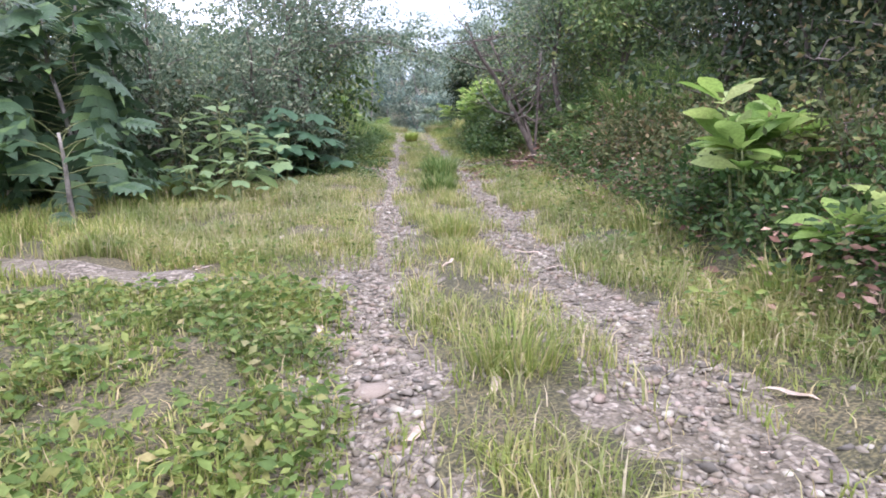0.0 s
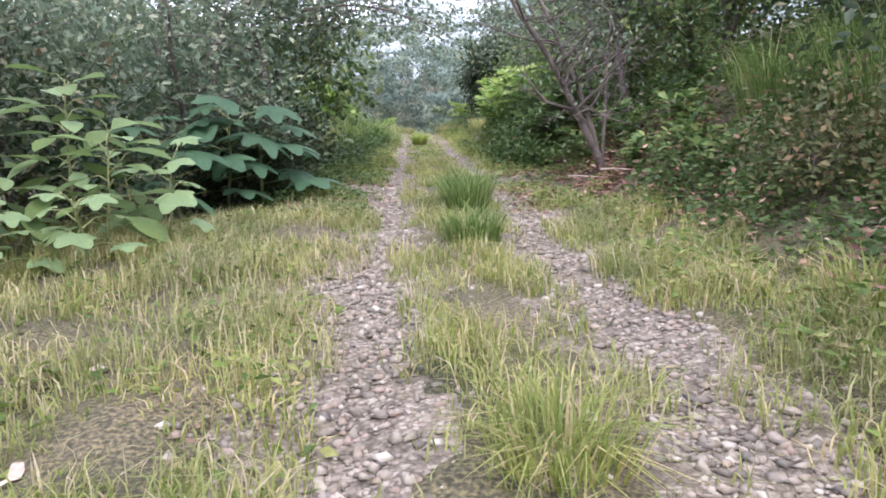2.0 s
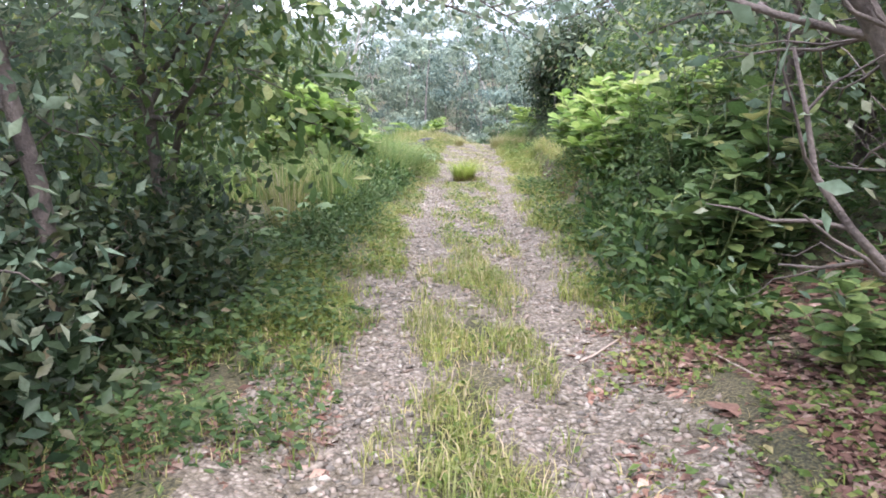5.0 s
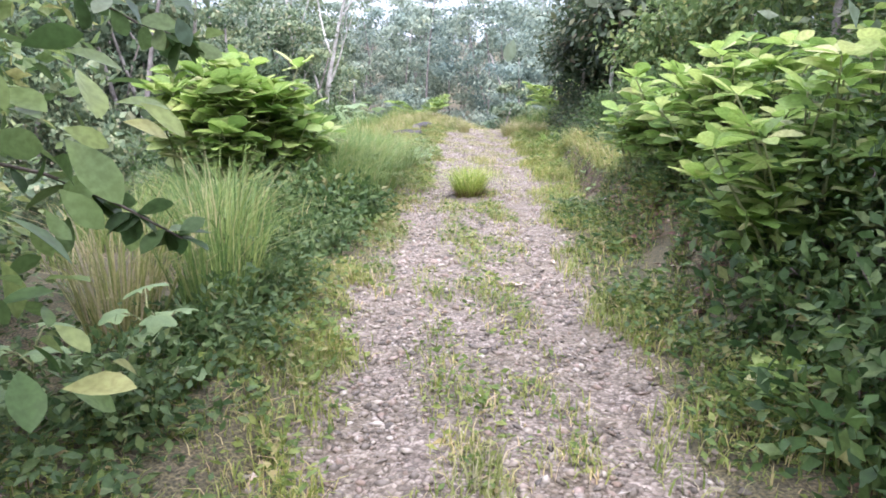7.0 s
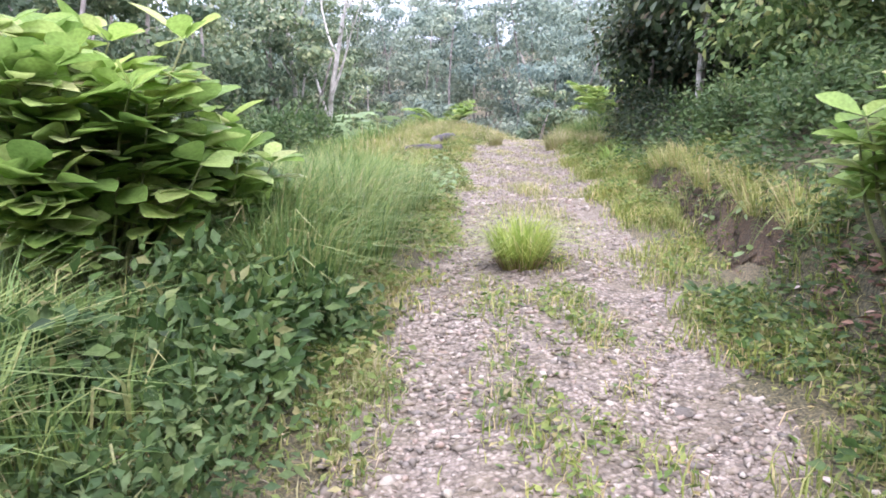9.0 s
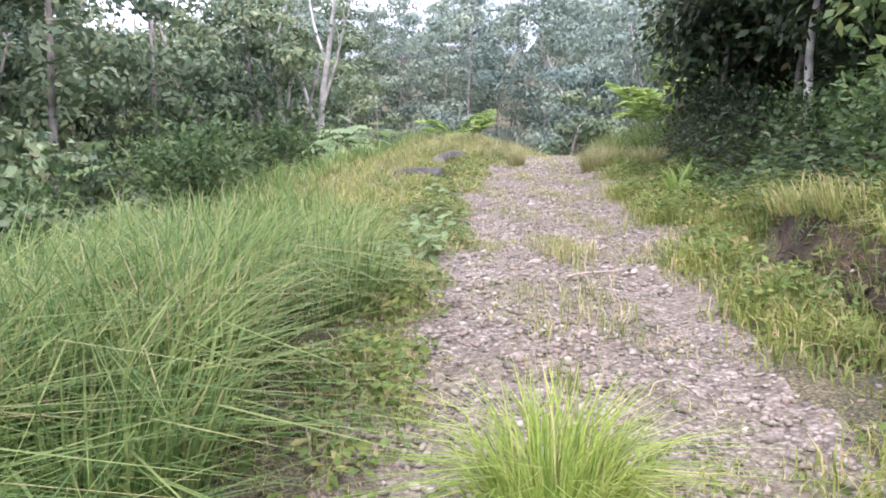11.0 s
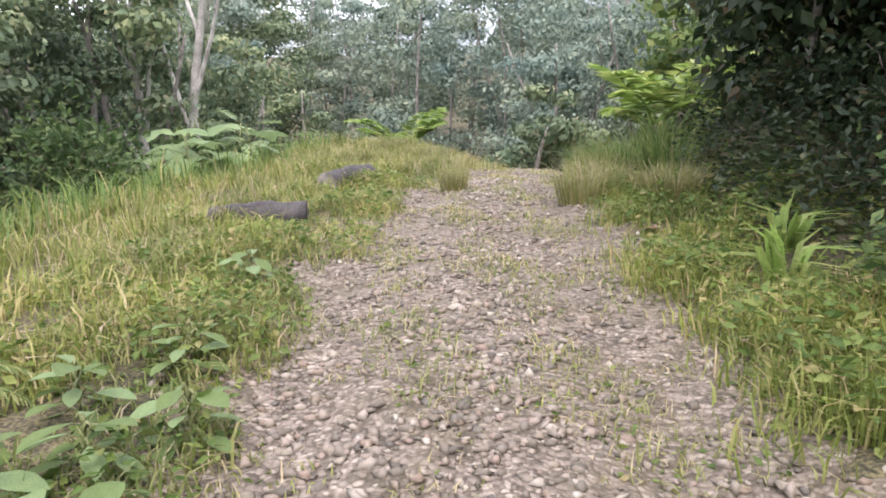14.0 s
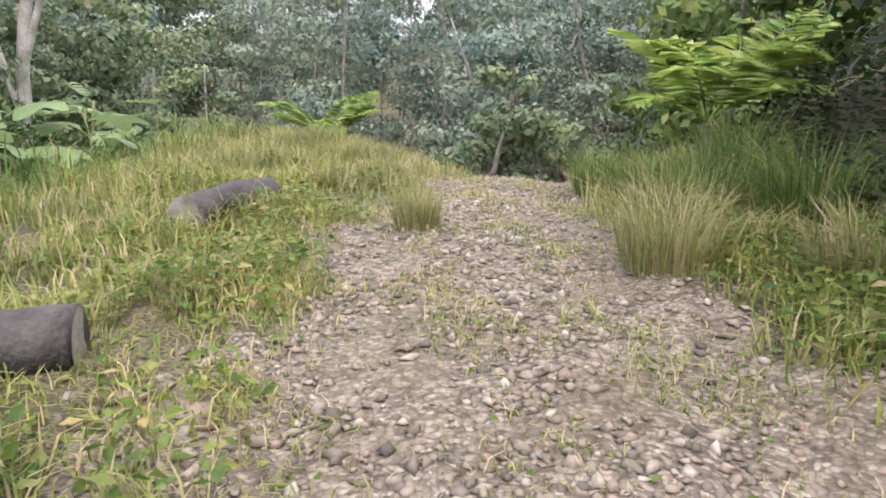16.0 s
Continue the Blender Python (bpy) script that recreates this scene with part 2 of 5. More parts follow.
def tube(path, radii, sides=6):
    p = np.asarray(path, float)
    k = len(p)
    tang = unit(np.gradient(p, axis=0))
    ref = np.array([0.31, 0.87, 0.1]) if abs(tang[0][1]) < 0.8 else np.array([1.0, 0.1, 0.2])
    a = unit(np.cross(tang, ref))
    b = np.cross(tang, a)
    ang = np.linspace(0, 2 * np.pi, sides, endpoint=False)
    r = np.asarray(radii, float)[:, None, None]
    v = p[:, None] + r * (np.cos(ang)[None, :, None] * a[:, None] + np.sin(ang)[None, :, None] * b[:, None])
    f = []
    for i in range(k - 1):
        for j in range(sides):
            q = (j + 1) % sides
            f += [(i * sides + j, i * sides + q, (i + 1) * sides + q), (i * sides + j, (i + 1) * sides + q, (i + 1) * sides + j)]
    v = np.concatenate([v.reshape(-1, 3), p[-1:]])
    f += [((k - 1) * sides + j, (k - 1) * sides + (j + 1) % sides, k * sides) for j in range(sides)]
    return v, f


# leaf templates: base at the origin, tip at y = 1
LEAF2 = (np.array([(0, 0, 0), (-0.24, 0.45, 0.05), (0, 1, -0.08), (0.24, 0.45, 0.05)]), np.array([(0, 2, 1), (0, 3, 2)]))
LEAF_ROWS = ((0.0, 0.012), (0.12, 0.08), (0.3, 0.18), (0.52, 0.25), (0.74, 0.225), (0.9, 0.12), (1.0, 0.008))
LEAF6 = (np.array([(k_ * w_, y_, 0.28 * w_ * abs(k_) - 0.15 * y_ ** 2) for y_, w_ in LEAF_ROWS for k_ in (-1, 0, 1)]),
         np.array([q_ for i_ in range(6) for c_ in (0, 1) for q_ in ((3 * i_ + c_, 3 * i_ + c_ + 1, 3 * i_ + c_ + 4), (3 * i_ + c_, 3 * i_ + c_ + 4, 3 * i_ + c_ + 3))]))


def leaves(tmpl, pos, direction, size, flat=0.6, width=1.0, facing=None):
    """Leaves of one shape at pos, pointing along direction; flat: how much they keep facing up."""
    tv, tf = tmpl
    k = len(pos)
    y = unit(direction)
    up = unit(np.array([0, 0, 1.0]) * flat + rng.normal(0, 0.45, (k, 3))) if facing is None else unit(facing + rng.normal(0, 0.3, (k, 3)))
    x = unit(np.cross(y, up))
    z = np.cross(x, y)
    s = np.broadcast_to(np.asarray(size, float), (k,))[:, None, None]
    v = pos[:, None] + s * (tv[None, :, :1] * width * x[:, None] + tv[None, :, 1:2] * y[:, None] + tv[None, :, 2:] * z[:, None])
    f = tf[None] + (np.arange(k) * len(tv))[:, None, None]
    return v.reshape(-1, 3), f.reshape(-1, 3)


def blades(pos, height, width, lean, heading=None):
    """Grass blades: a tapered strip bent over to one side."""
    k = len(pos)
    a = rng.uniform(0, 2 * np.pi, k) if heading is None else heading
    h = np.broadcast_to(height, (k,)) * rng.uniform(0.55, 1.25, k)
    bend = np.broadcast_to(lean, (k,)) * rng.uniform(0.2, 1.4, k)
    out = np.stack([np.cos(a), np.sin(a), 0 * a], 1)
    turn = a + np.pi / 2 + rng.normal(0, 0.5, k)
    side = np.stack([np.cos(turn), np.sin(turn), 0 * a], 1) * (np.broadcast_to(width, (k,)) * 0.5 * rng.uniform(0.7, 1.3, k))[:, None]
    up = np.array([0, 0, 1.0])
    mid = pos + out * (h * bend * 0.28)[:, None] + up * (h * 0.58)[:, None]
    tip = pos + out * (h * bend)[:, None] + up * (h * (1 - 0.35 * np.minimum(bend, 1.6)))[:, None]
    v = np.stack([pos - side, pos + side, mid - side * 0.8, mid + side * 0.8, tip], 1)
    f = np.array([(0, 1, 3), (0, 3, 2), (2, 3, 4)])[None] + (np.arange(k) * 5)[:, None, None]
    return v.reshape(-1, 3), f.reshape(-1, 3)


# ---- lie of the land ----
KNOT_Y = [-60, -5, 2.4, 6, 12, 21, 25.4, 29.3, 32.3, 35.4, 40, 45, 50, 60, 90]
KNOT_X = [5, 0.75, 0.39, 0.12, -0.18, -0.6, -0.94, -1.05, -1.15, -1.45, -1.72, -1.3, -0.3, 3, 14]


def xc(y):
    """The middle of the track."""
    y = np.asarray(y, float)
    return sum(np.interp(y + o, KNOT_Y, KNOT_X) for o in (-1.5, -0.75, 0, 0.75, 1.5)) / 5


def H(x, y):
    """The height of the ground."""
    x, y = np.asarray(x, float), np.asarray(y, float)
    d = x - xc(y)
    z = -0.055 * np.maximum(y - 41.5, 0) - 0.16 * np.maximum(y - 46, 0)
    z = np.maximum(z, -2.6)
    z = z - 0.045 * np.exp(-((np.abs(d) - 0.72) / 0.26) ** 2) + 0.05 * smoothstep(1.0, 1.6, np.abs(d))
    bank = 1.5 * smoothstep(1.6, 4.6, d) + 0.28 * np.clip(d - 4.6, 0, 25)
    z = z + 0.46 * smoothstep(1.66, 2.04, d) * smoothstep(21, 24, y) * smoothstep(35, 32.5, y) * smoothstep(9, 5, d)
    z = z + bank * (0.75 + 0.25 * np.sin(y * 0.45 + 1)) * smoothstep(70, 48, y)
    z = z - 2.6 * smoothstep(3.6, 10, -d) * smoothstep(18, 27, y) * smoothstep(90, 60, y)
    z = z - 0.35 * smoothstep(2.0, 3.5, -d) * smoothstep(11, 13, y) * smoothstep(24, 18, y)
    z = z + 0.5 * np.exp(-((x + 4.6) / 2.0) ** 2 - ((y - 47.5) / 3.5) ** 2)
    z = z + 9 * smoothstep(90, 125, y) + 6 * smoothstep(44, 90, -x)
    rough = 0.035 * np.sin(x * 2.1 + y * 1.3) * np.sin(y * 1.9 - x * 0.7) + 0.02 * np.sin(x * 5.3 - y * 3.1) * np.sin(y * 4.7 + x)
    z = z + rough * smoothstep(0.9, 1.8, np.abs(d)) + 0.35 * rough
    return z


def on_ground(x, y, dz=0.0):
    return np.stack([x, y, H(x, y) + dz], 1)


def grid_faces(nx, ny):
    i, j = np.meshgrid(np.arange(nx - 1), np.arange(ny - 1), indexing="ij")
    a = (i * ny + j).ravel()
    return np.concatenate([np.stack([a, a + ny, a + ny + 1], 1), np.stack([a, a + ny + 1, a + 1], 1)])


far_steps = np.cumsum(0.4 * 1.16 ** np.arange(42))
gx = np.concatenate([-8 - far_steps[::-1], np.arange(-8, 7, 0.16), 7 + far_steps])
gy = np.concatenate([-3 - far_steps[::-1], np.arange(-3, 52, 0.19), 52 + far_steps])
GX, GY = np.meshgrid(gx, gy, indexing="ij")
DD = GX - xc(GY)
wave = 0.08 * np.sin(GY * 2.3 + DD) * np.sin(GY * 0.9) + 0.07 * np.sin(GY * 6.1 + 2 + DD * 3) + 0.05 * np.sin(GY * 11.3 + DD * 7)
crown_width = 0.36 - 0.42 * smoothstep(13, 23, GY)
rut_zone = smoothstep(-0.05, 0.05, np.abs(DD) + wave - crown_width) * smoothstep(0.07, -0.05, np.abs(DD) + wave - 1.10 - 0.2 * smoothstep(30, 36, GY) - 0.3 * smoothstep(11.5, 13.5, GY) * smoothstep(20, 17.5, GY))
under = (0.026 - 0.056 * rut_zone) * (np.abs(GY - 24) < 29) * (np.abs(DD) < 1.7)
ground = new("ground", Acc().add(np.stack([GX, GY, H(GX, GY) + under], 2).reshape(-1, 3), grid_faces(len(gx), len(gy))).mesh("ground", SOIL, True))
tagged(ground, "mossy brown soil under grass and weeds", "ground", kind="structure")

# the track: a strip of trodden grit between ragged edges
ry = np.arange(-5.5, 53.5, 0.12)
rd = np.linspace(-1, 1, 44)
RY, RD = np.meshgrid(ry, rd, indexing="ij")
half = 1.22 + 0.07 * np.sin(RY * 1.7) + 0.05 * np.sin(RY * 4.1 + 1) + 0.14 * smoothstep(30, 36, RY) + 0.3 * smoothstep(11.5, 13.5, RY) * smoothstep(20, 17.5, RY)
RX = xc(RY) + RD * half
RZ = H(RX, RY) + 0.012 + 0.008 * np.sin(RX * 23 + RY * 9) * np.sin(RY * 27 - RX * 11) - 0.04 * smoothstep(0.93, 1.0, np.abs(RD))
f = grid_faces(len(ry), len(rd))[:, ::-1]
road = new("road", Acc().add(np.stack([RX, RY, RZ], 2).reshape(-1, 3), f).mesh("road", GRIT, True))
tagged(road, "stony two-rut track of grey-pink grit", "road", kind="structure")

# the cut face of the bank: bare crumbling brown earth
ey, eu = np.arange(27.6, 33.6, 0.04), np.linspace(0, 1, 26)
EY, EU = np.meshgrid(ey, eu, indexing="ij")
erng = np.random.default_rng(5)
clod = sum(a_ * np.sin(EY * f_ + p_ + 3 * np.sin(EU * g_ + p_)) * np.sin(EU * g_ * 2 + p_ * 2 + EY * 1.3)
           for a_, f_, g_, p_ in ((0.07, 2.1, 2.0, 0.4), (0.045, 5.3, 4.0, 1.9), (0.03, 11.0, 7.0, 4.1))) + erng.normal(0, 0.012, EY.shape)
fade = smoothstep(27.6, 28.6, EY) * smoothstep(33.6, 32.2, EY)
ED = 1.66 + 0.36 * EU + 0.06 * np.sin(EY * 1.3) - clod * np.sin(np.pi * EU)
EX = xc(EY) + ED
EZ = H(EX, EY) + 0.05 * np.sin(np.pi * EU) * fade + 0.04 * clod - 0.05 + 0.05 * fade + 0.012
bank_face = new("bank_face", Acc().add(np.stack([EX, EY, EZ], 2).reshape(-1, 3), grid_faces(len(ey), len(eu))[:, ::-1]).mesh("bank_face", EARTH, True))
tagged(bank_face, "bare crumbling red-brown earth of the cut bank", "bank", kind="structure")

# a trodden side path that leaves the track
ax, ay = np.linspace(-1, 1, 40), np.linspace(-1, 1, 12)
AX, AY = np.meshgrid(ax, ay, indexing="ij")
SX = -2.95 + 1.5 * AX
SY = 5.45 - 0.32 * (SX + 2.9) + AY * (0.25 + 0.07 * np.sin(SX * 5)) * np.sqrt(np.maximum(1 - AX ** 2, 0.0))
SZ = H(SX, SY) + 0.036 - 0.03 * np.abs(AY) ** 3
side_path = new("side_path", Acc().add(np.stack([SX, SY, SZ], 2).reshape(-1, 3), grid_faces(40, 12)).mesh("side_path", GRIT, True))
tagged(side_path, "narrow trodden path branching off the track", "path", kind="structure")


# ---- kinds of plants ----
def bough(start, direction, length, r0, kinks=5, wander=0.25, lift=0.0, r1=0.25):
    """A wandering limb: its points and radii."""
    p, d = [np.asarray(start, float)], unit(np.asarray(direction, float))
    for i in range(kinks):
        d = unit(d + rng.normal(0, wander, 3) + np.array([0, 0, lift]))
        p.append(p[-1] + d * length / kinks)
    return np.array(p), np.linspace(r0, r0 * r1, kinks + 1)


def tree(name, x, y, height, spread, leaf, bark_mat, label, clusters=120, per=45, size=0.10, low=0.25, trunk_r=0.07,
         limbs=7, puff=0.33, tmpl=LEAF2, droop=0.0, group="", stems=1, category="tree", lean=(0, 0), base=None, twigs=True, width=1.0):
    """A trunk with limbs and twigs, and a ragged crown of leaf clumps with gaps."""
    t = thing(name, x, y, label, category, group)
    wood, crown = Acc(), Acc()
    tips = []
    for s in range(stems):
        a = rng.uniform(0, 2 * np.pi)
        d0 = np.array([lean[0], lean[1], 1.0]) + (0.35 * np.array([math.cos(a), math.sin(a), 0]) if stems > 1 else 0)
        tp, tr = bough((0, 0, -0.1), d0, height * 0.8, trunk_r / math.sqrt(stems), 8, 0.10, 0.05, 0.3)
        wood.add(*tube(tp, tr, 7))
        for i in range(limbs):
            u = rng.uniform(low, 0.98)
            k = u * 8
            p0 = tp[int(k)] + (tp[min(int(k) + 1, 8)] - tp[int(k)]) * (k % 1)
            ang = rng.uniform(0, 2 * np.pi)
            ln = spread * rng.uniform(0.55, 1.05) * (1.1 - 0.45 * u)
            bp, br = bough(p0, (math.cos(ang), math.sin(ang), rng.uniform(0.1, 0.8)), ln, tr[int(k)] * 0.55, 5, 0.2, 0.04 - droop * 0.1)
            if np.any((np.abs(x + bp[:, 0] - xc(y + bp[:, 1])) < 0.95) & (t.matrix_world.translation.z + bp[:, 2] < 2.6)):
                continue
            wood.add(*tube(bp, br, 5))
            tips += [bp[j] for j in (2, 3, 4, 5, 5)]
        tips += [tp[7], tp[8], tp[8]]
    tips = np.array(tips)
    centre = tips[rng.integers(0, len(tips), clusters)] + rng.normal(0, 1, (clusters, 3)) * np.array([0.16, 0.16, 0.12]) * spread
    centre[:, 2] = np.maximum(centre[:, 2], 0.12 * height * rng.uniform(0.3, 1.6, clusters))
    clear = (np.abs(x + centre[:, 0] - xc(y + centre[:, 1])) < 1.15) & (t.matrix_world.translation.z + centre[:, 2] < 3.0)
    centre = centre[~clear]
    clusters = len(centre)
    if twigs:
        for c in centre[::2]:
            near = tips[np.argmin(((tips - c) ** 2).sum(1))]
            wood.add(*tube(np.array([near, (near + c) / 2 + rng.normal(0, 0.04, 3), c]), [0.008, 0.006, 0.003], 3))
    amount = np.repeat(np.arange(clusters), (per * rng.uniform(0.35, 1.5, clusters)).astype(int))
    off = rng.normal(0, 1, (len(amount), 3)) * np.array([1, 1, 0.7]) * puff * rng.uniform(0.6, 1.3, clusters)[amount][:, None]
    pos = centre[amount] + off
    way = unit(off) * 0.7 + rng.normal(0, 0.5, pos.shape) + np.array([0, 0, 0.1 - droop])
    keep = (pos[:, 2] > 0.05) & ((np.abs(x + pos[:, 0] - xc(y + pos[:, 1])) > 0.95) | (t.matrix_world.translation.z + pos[:, 2] > 2.6))
    crown.add(*leaves(tmpl, pos[keep], way[keep], size * rng.uniform(0.6, 1.35, keep.sum()), 0.8, width, unit(off[keep]) * 0.9 + [0, 0, 0.7]))
    part("trunk", wood, bark_mat, t, smooth=True)
    part("crown", crown, leaf, t)
    return t


def rosette_shrub(name, x, y, height, spread, stems, per, size, leaf, label, group="", turn=0, category="shrub", width=1.0, tilt=0.6, along=0.55, tiers=3):
    """Upright canes, each carrying whorls of long leaves towards its tip."""
    t = thing(name, x, y, label, category, group, turn)
    crown = Acc()
    for s in range(stems):
        a = rng.uniform(0, 2 * np.pi)
        r = math.sqrt(rng.uniform(0, 1))
        d = np.array([math.cos(a) * r * spread / height, math.sin(a) * r * spread / height, 1])
        ln = height * (1.0 - 0.3 * r) * rng.uniform(0.7, 1.05)
        p, rad = bough((0.1 * r * math.cos(a), 0.1 * r * math.sin(a), -0.05), d, ln, 0.018, 6, 0.09, 0.03, 0.4)
        cane = Acc().add(*tube(p, rad, 5))
        part("cane", cane, GREENSTEM, t, smooth=True)
        for w in range(tiers):
            u = 1 - along * w / max(tiers, 1) * rng.uniform(0.8, 1.1)
            k = u * 6
            p0 = p[int(min(k, 5))] + (p[min(int(k) + 1, 6)] - p[int(min(k, 5))]) * (k - int(min(k, 5)))
            m = max(3, int(per * rng.uniform(0.7, 1.2)))
            an = rng.uniform(0, 6.28) + np.arange(m) * 2.4
            way = np.stack([np.cos(an), np.sin(an), tilt * rng.uniform(0.0, 1.6, m) * (1.0 if w == 0 else 0.45)], 1)
            crown.add(*leaves(LEAF6, np.repeat(p0[None], m, 0) + 0.02 * way, way, size * rng.uniform(0.65, 1.2, m), 1.6, width))
    part("foliage", crown, leaf, t, smooth=True)
    return t


def lobed_leaf(lobes, depth, mat, name, aspect=1.0):
    """A large leaf cut into lobes, sagging a little towards its rim, with a raised rim fold."""
    k = lobes * 6
    a = np.linspace(-math.pi * 0.94, math.pi * 0.94, k)
    r = 0.5 * (1 - depth * (0.5 + 0.5 * np.cos(a * lobes / 0.94 * 0.94 + math.pi * (lobes % 2 == 0)))) * (0.88 + 0.2 * np.cos(a))
    rim = np.stack([np.sin(a) * r * aspect, 0.5 * 0 + np.cos(a) * r + 0.12, -0.10 * (r / 0.5) ** 2 + 0.02 * np.cos(a * lobes)], 1)
    inner = rim * np.array([0.5, 0.5, 0.2]) + np.array([0, 0.06, 0.02])
    v = np.concatenate([[(0, 0.02, 0)], inner, rim])
    f = []
    for i in range(k - 1):
        f += [(0, 1 + i + 1, 1 + i), (1 + i, 2 + i, 1 + k + i), (2 + i, 2 + k + i, 1 + k + i)]
    return Acc().add(v, f).mesh(name, mat, True)


def long_lobed_leaf(mat, name, pairs=5):
    """A long leaf with deep pointed lobes on both sides."""
    v, f = [(0, 0, 0)], []
    ys = np.linspace(0.08, 0.9, pairs + 1)
    for i in range(pairs):
        w = 0.36 * math.sin(math.pi * (0.18 + 0.72 * i / pairs)) + 0.05
        b = len(v)
        v += [(0, ys[i], -0.1 * ys[i] ** 2), (0, ys[i + 1], -0.1 * ys[i + 1] ** 2)]
        for s in (-1, 1):
            c = len(v)
            v += [(s * 0.06, ys[i] + 0.01, 0.0), (s * w * 0.7, ys[i] + 0.06, 0.03), (s * w, ys[i + 1] + 0.07, -0.05), (s * 0.10, ys[i + 1] - 0.01, 0.0)]
            tri = [(b, c, b + 1), (c, c + 3, b + 1), (c, c + 1, c + 3), (c + 1, c + 2, c + 3)]
            f += tri if s > 0 else [q[::-1] for q in tri]
    e = len(v)
    v += [(-0.08, 0.88, -0.07), (0.08, 0.88, -0.07), (0, 1.05, -0.18)]
    f += [(e, e + 1, e + 2)]
    return Acc().add(v, f).mesh(name, mat)


def plain_leaf(mat, name):
    return Acc().add(*LEAF6).mesh(name, mat, True)


def leafy_plant(name, x, y, height, count, size, meshes, label, category="plant", group="", stem_r=0.018, low=0.25, tilt=0.35, spread=0.5, petiole=0.35, stem_mat=None, lean=(0, 0), hang=0):
    """One stem with large leaves on stalks; each leaf is a part."""
    t = thing(name, x, y, label, category, group)
    p, r = bough((0, 0, -0.05), (lean[0], lean[1], 1), height, stem_r, 7, 0.07, 0.03, 0.45)
    part("stem", Acc().add(*tube(p, r, 6)), stem_mat or GREENSTEM, t, smooth=True)
    for i in range(count):
        u = low + (1 - low) * (i + 0.5) / count
        k = u * 7
        p0 = p[int(min(k, 6))] + (p[min(int(k) + 1, 7)] - p[int(min(k, 6))]) * (k - int(min(k, 6)))
        a = i * 2.4 + rng.uniform(-0.4, 0.4)
        rise = (tilt + 0.9 * (u - 0.5)) * rng.uniform(0.6, 1.3)
        ln = petiole * rng.uniform(0.7, 1.2) * (1.15 - 0.5 * u) * spread / 0.5
        end = p0 + unit(np.array([math.cos(a), math.sin(a), rise])) * ln
        stalk = part("leaf_stalk", Acc().add(*tube(np.array([p0, (p0 + end) / 2 + [0, 0, 0.03], end]), [0.008, 0.006, 0.004], 4)), GREENSTEM, t)
        s = size * rng.uniform(0.7, 1.15)
        lf = part("leaf", meshes[i % len(meshes)], None, t)
        lf.matrix_local = pose(*end, rng.uniform(-30 - hang, 12) + 25 * (u - 0.5), rng.uniform(-18, 18), math.degrees(a) - 90) @ Matrix.Diagonal((s, s, s, 1))
    return t


def frond_geo(length, leaflets, droop, leaf_len, width=0.12, rise=0.9, broad=1.0):
    """A feather-shaped frond that arches over: rib and leaflets, along +y."""
    u = np.linspace(0, 1, 9)
    rib = np.stack([0 * u, length * u * (1 - 0.18 * droop * u), length * (rise * u - droop * u ** 2)], 1)
    g = Acc().add(*tube(rib, np.linspace(0.012, 0.003, 9) * length ** 0.5, 4))
    k = np.linspace(0.16, 0.99, leaflets)
    pos = np.stack([np.interp(k, u, rib[:, i]) for i in range(3)], 1)
    tang = unit(np.stack([np.interp(k, u, np.gradient(rib[:, i])) for i in range(3)], 1))
    ln = leaf_len * np.sin(np.pi * (0.12 + 0.8 * k)) * rng.uniform(0.85, 1.1, leaflets)
    for s in (-1, 1):
        way = tang * 0.55 + np.array([s * 1.0, 0, -0.12]) + rng.normal(0, 0.06, pos.shape)
        g.add(*leaves(LEAF2, pos, way, ln, 2.0, width / 0.24 * broad))
    return g


def frond_plant(name, x, y, count, length, leaflets, droop, leaf_len, mat, label, category="fern", group="", trunk=0.0, rise=(0.5, 1.2), width=0.12, trunk_r=0.06):
    t = thing(name, x, y, label, category, group)
    if trunk > 0:
        p, r = bough((0, 0, -0.1), (0, 0, 1), trunk, trunk_r, 5, 0.05, 0.02, 0.8)
        part("trunk", Acc().add(*tube(p, r, 8)), GREYBARK, t, smooth=True)
        top = p[-1]
    else:
        top = np.array([0, 0, 0.02])
    for i in range(count):
        g = frond_geo(length * rng.uniform(0.7, 1.1), leaflets, droop * rng.uniform(0.8, 1.25), leaf_len, width, rng.uniform(*rise))
        fr = part("frond", g, mat, t)
        fr.matrix_local = pose(*top, 0, rng.uniform(-12, 12), i * 360 / count * 1.0 + rng.uniform(-20, 20))
    return t


def grass_tuft(name, x, y, height, radius, count, mat, label, group="", lean=0.7, width=0.008, dry=0):
    t = thing(name, x, y, label, "grass tuft", group)
    a, r = rng.uniform(0, 6.283, count), radius * np.sqrt(rng.uniform(0, 1, count))
    pos = np.stack([r * np.cos(a), r * np.sin(a), np.zeros(count)], 1)
    head = a + rng.normal(0, 0.6, count)
    for s in range(6):
        q = slice(s, None, 6)
        part("shoot", Acc().add(*blades(pos[q], height, width, lean, head[q])), mat, t)
    if dry:
        a, r = rng.uniform(0, 6.283, dry), radius * rng.uniform(0.7, 1.15, dry)
        pos = np.stack([r * np.cos(a), r * np.sin(a), np.zeros(dry)], 1)
        part("dry_skirt", Acc().add(*blades(pos, height * 0.42, width, 1.1, a)), DRYBLADE, t, "dry brown outer blades")
    return t


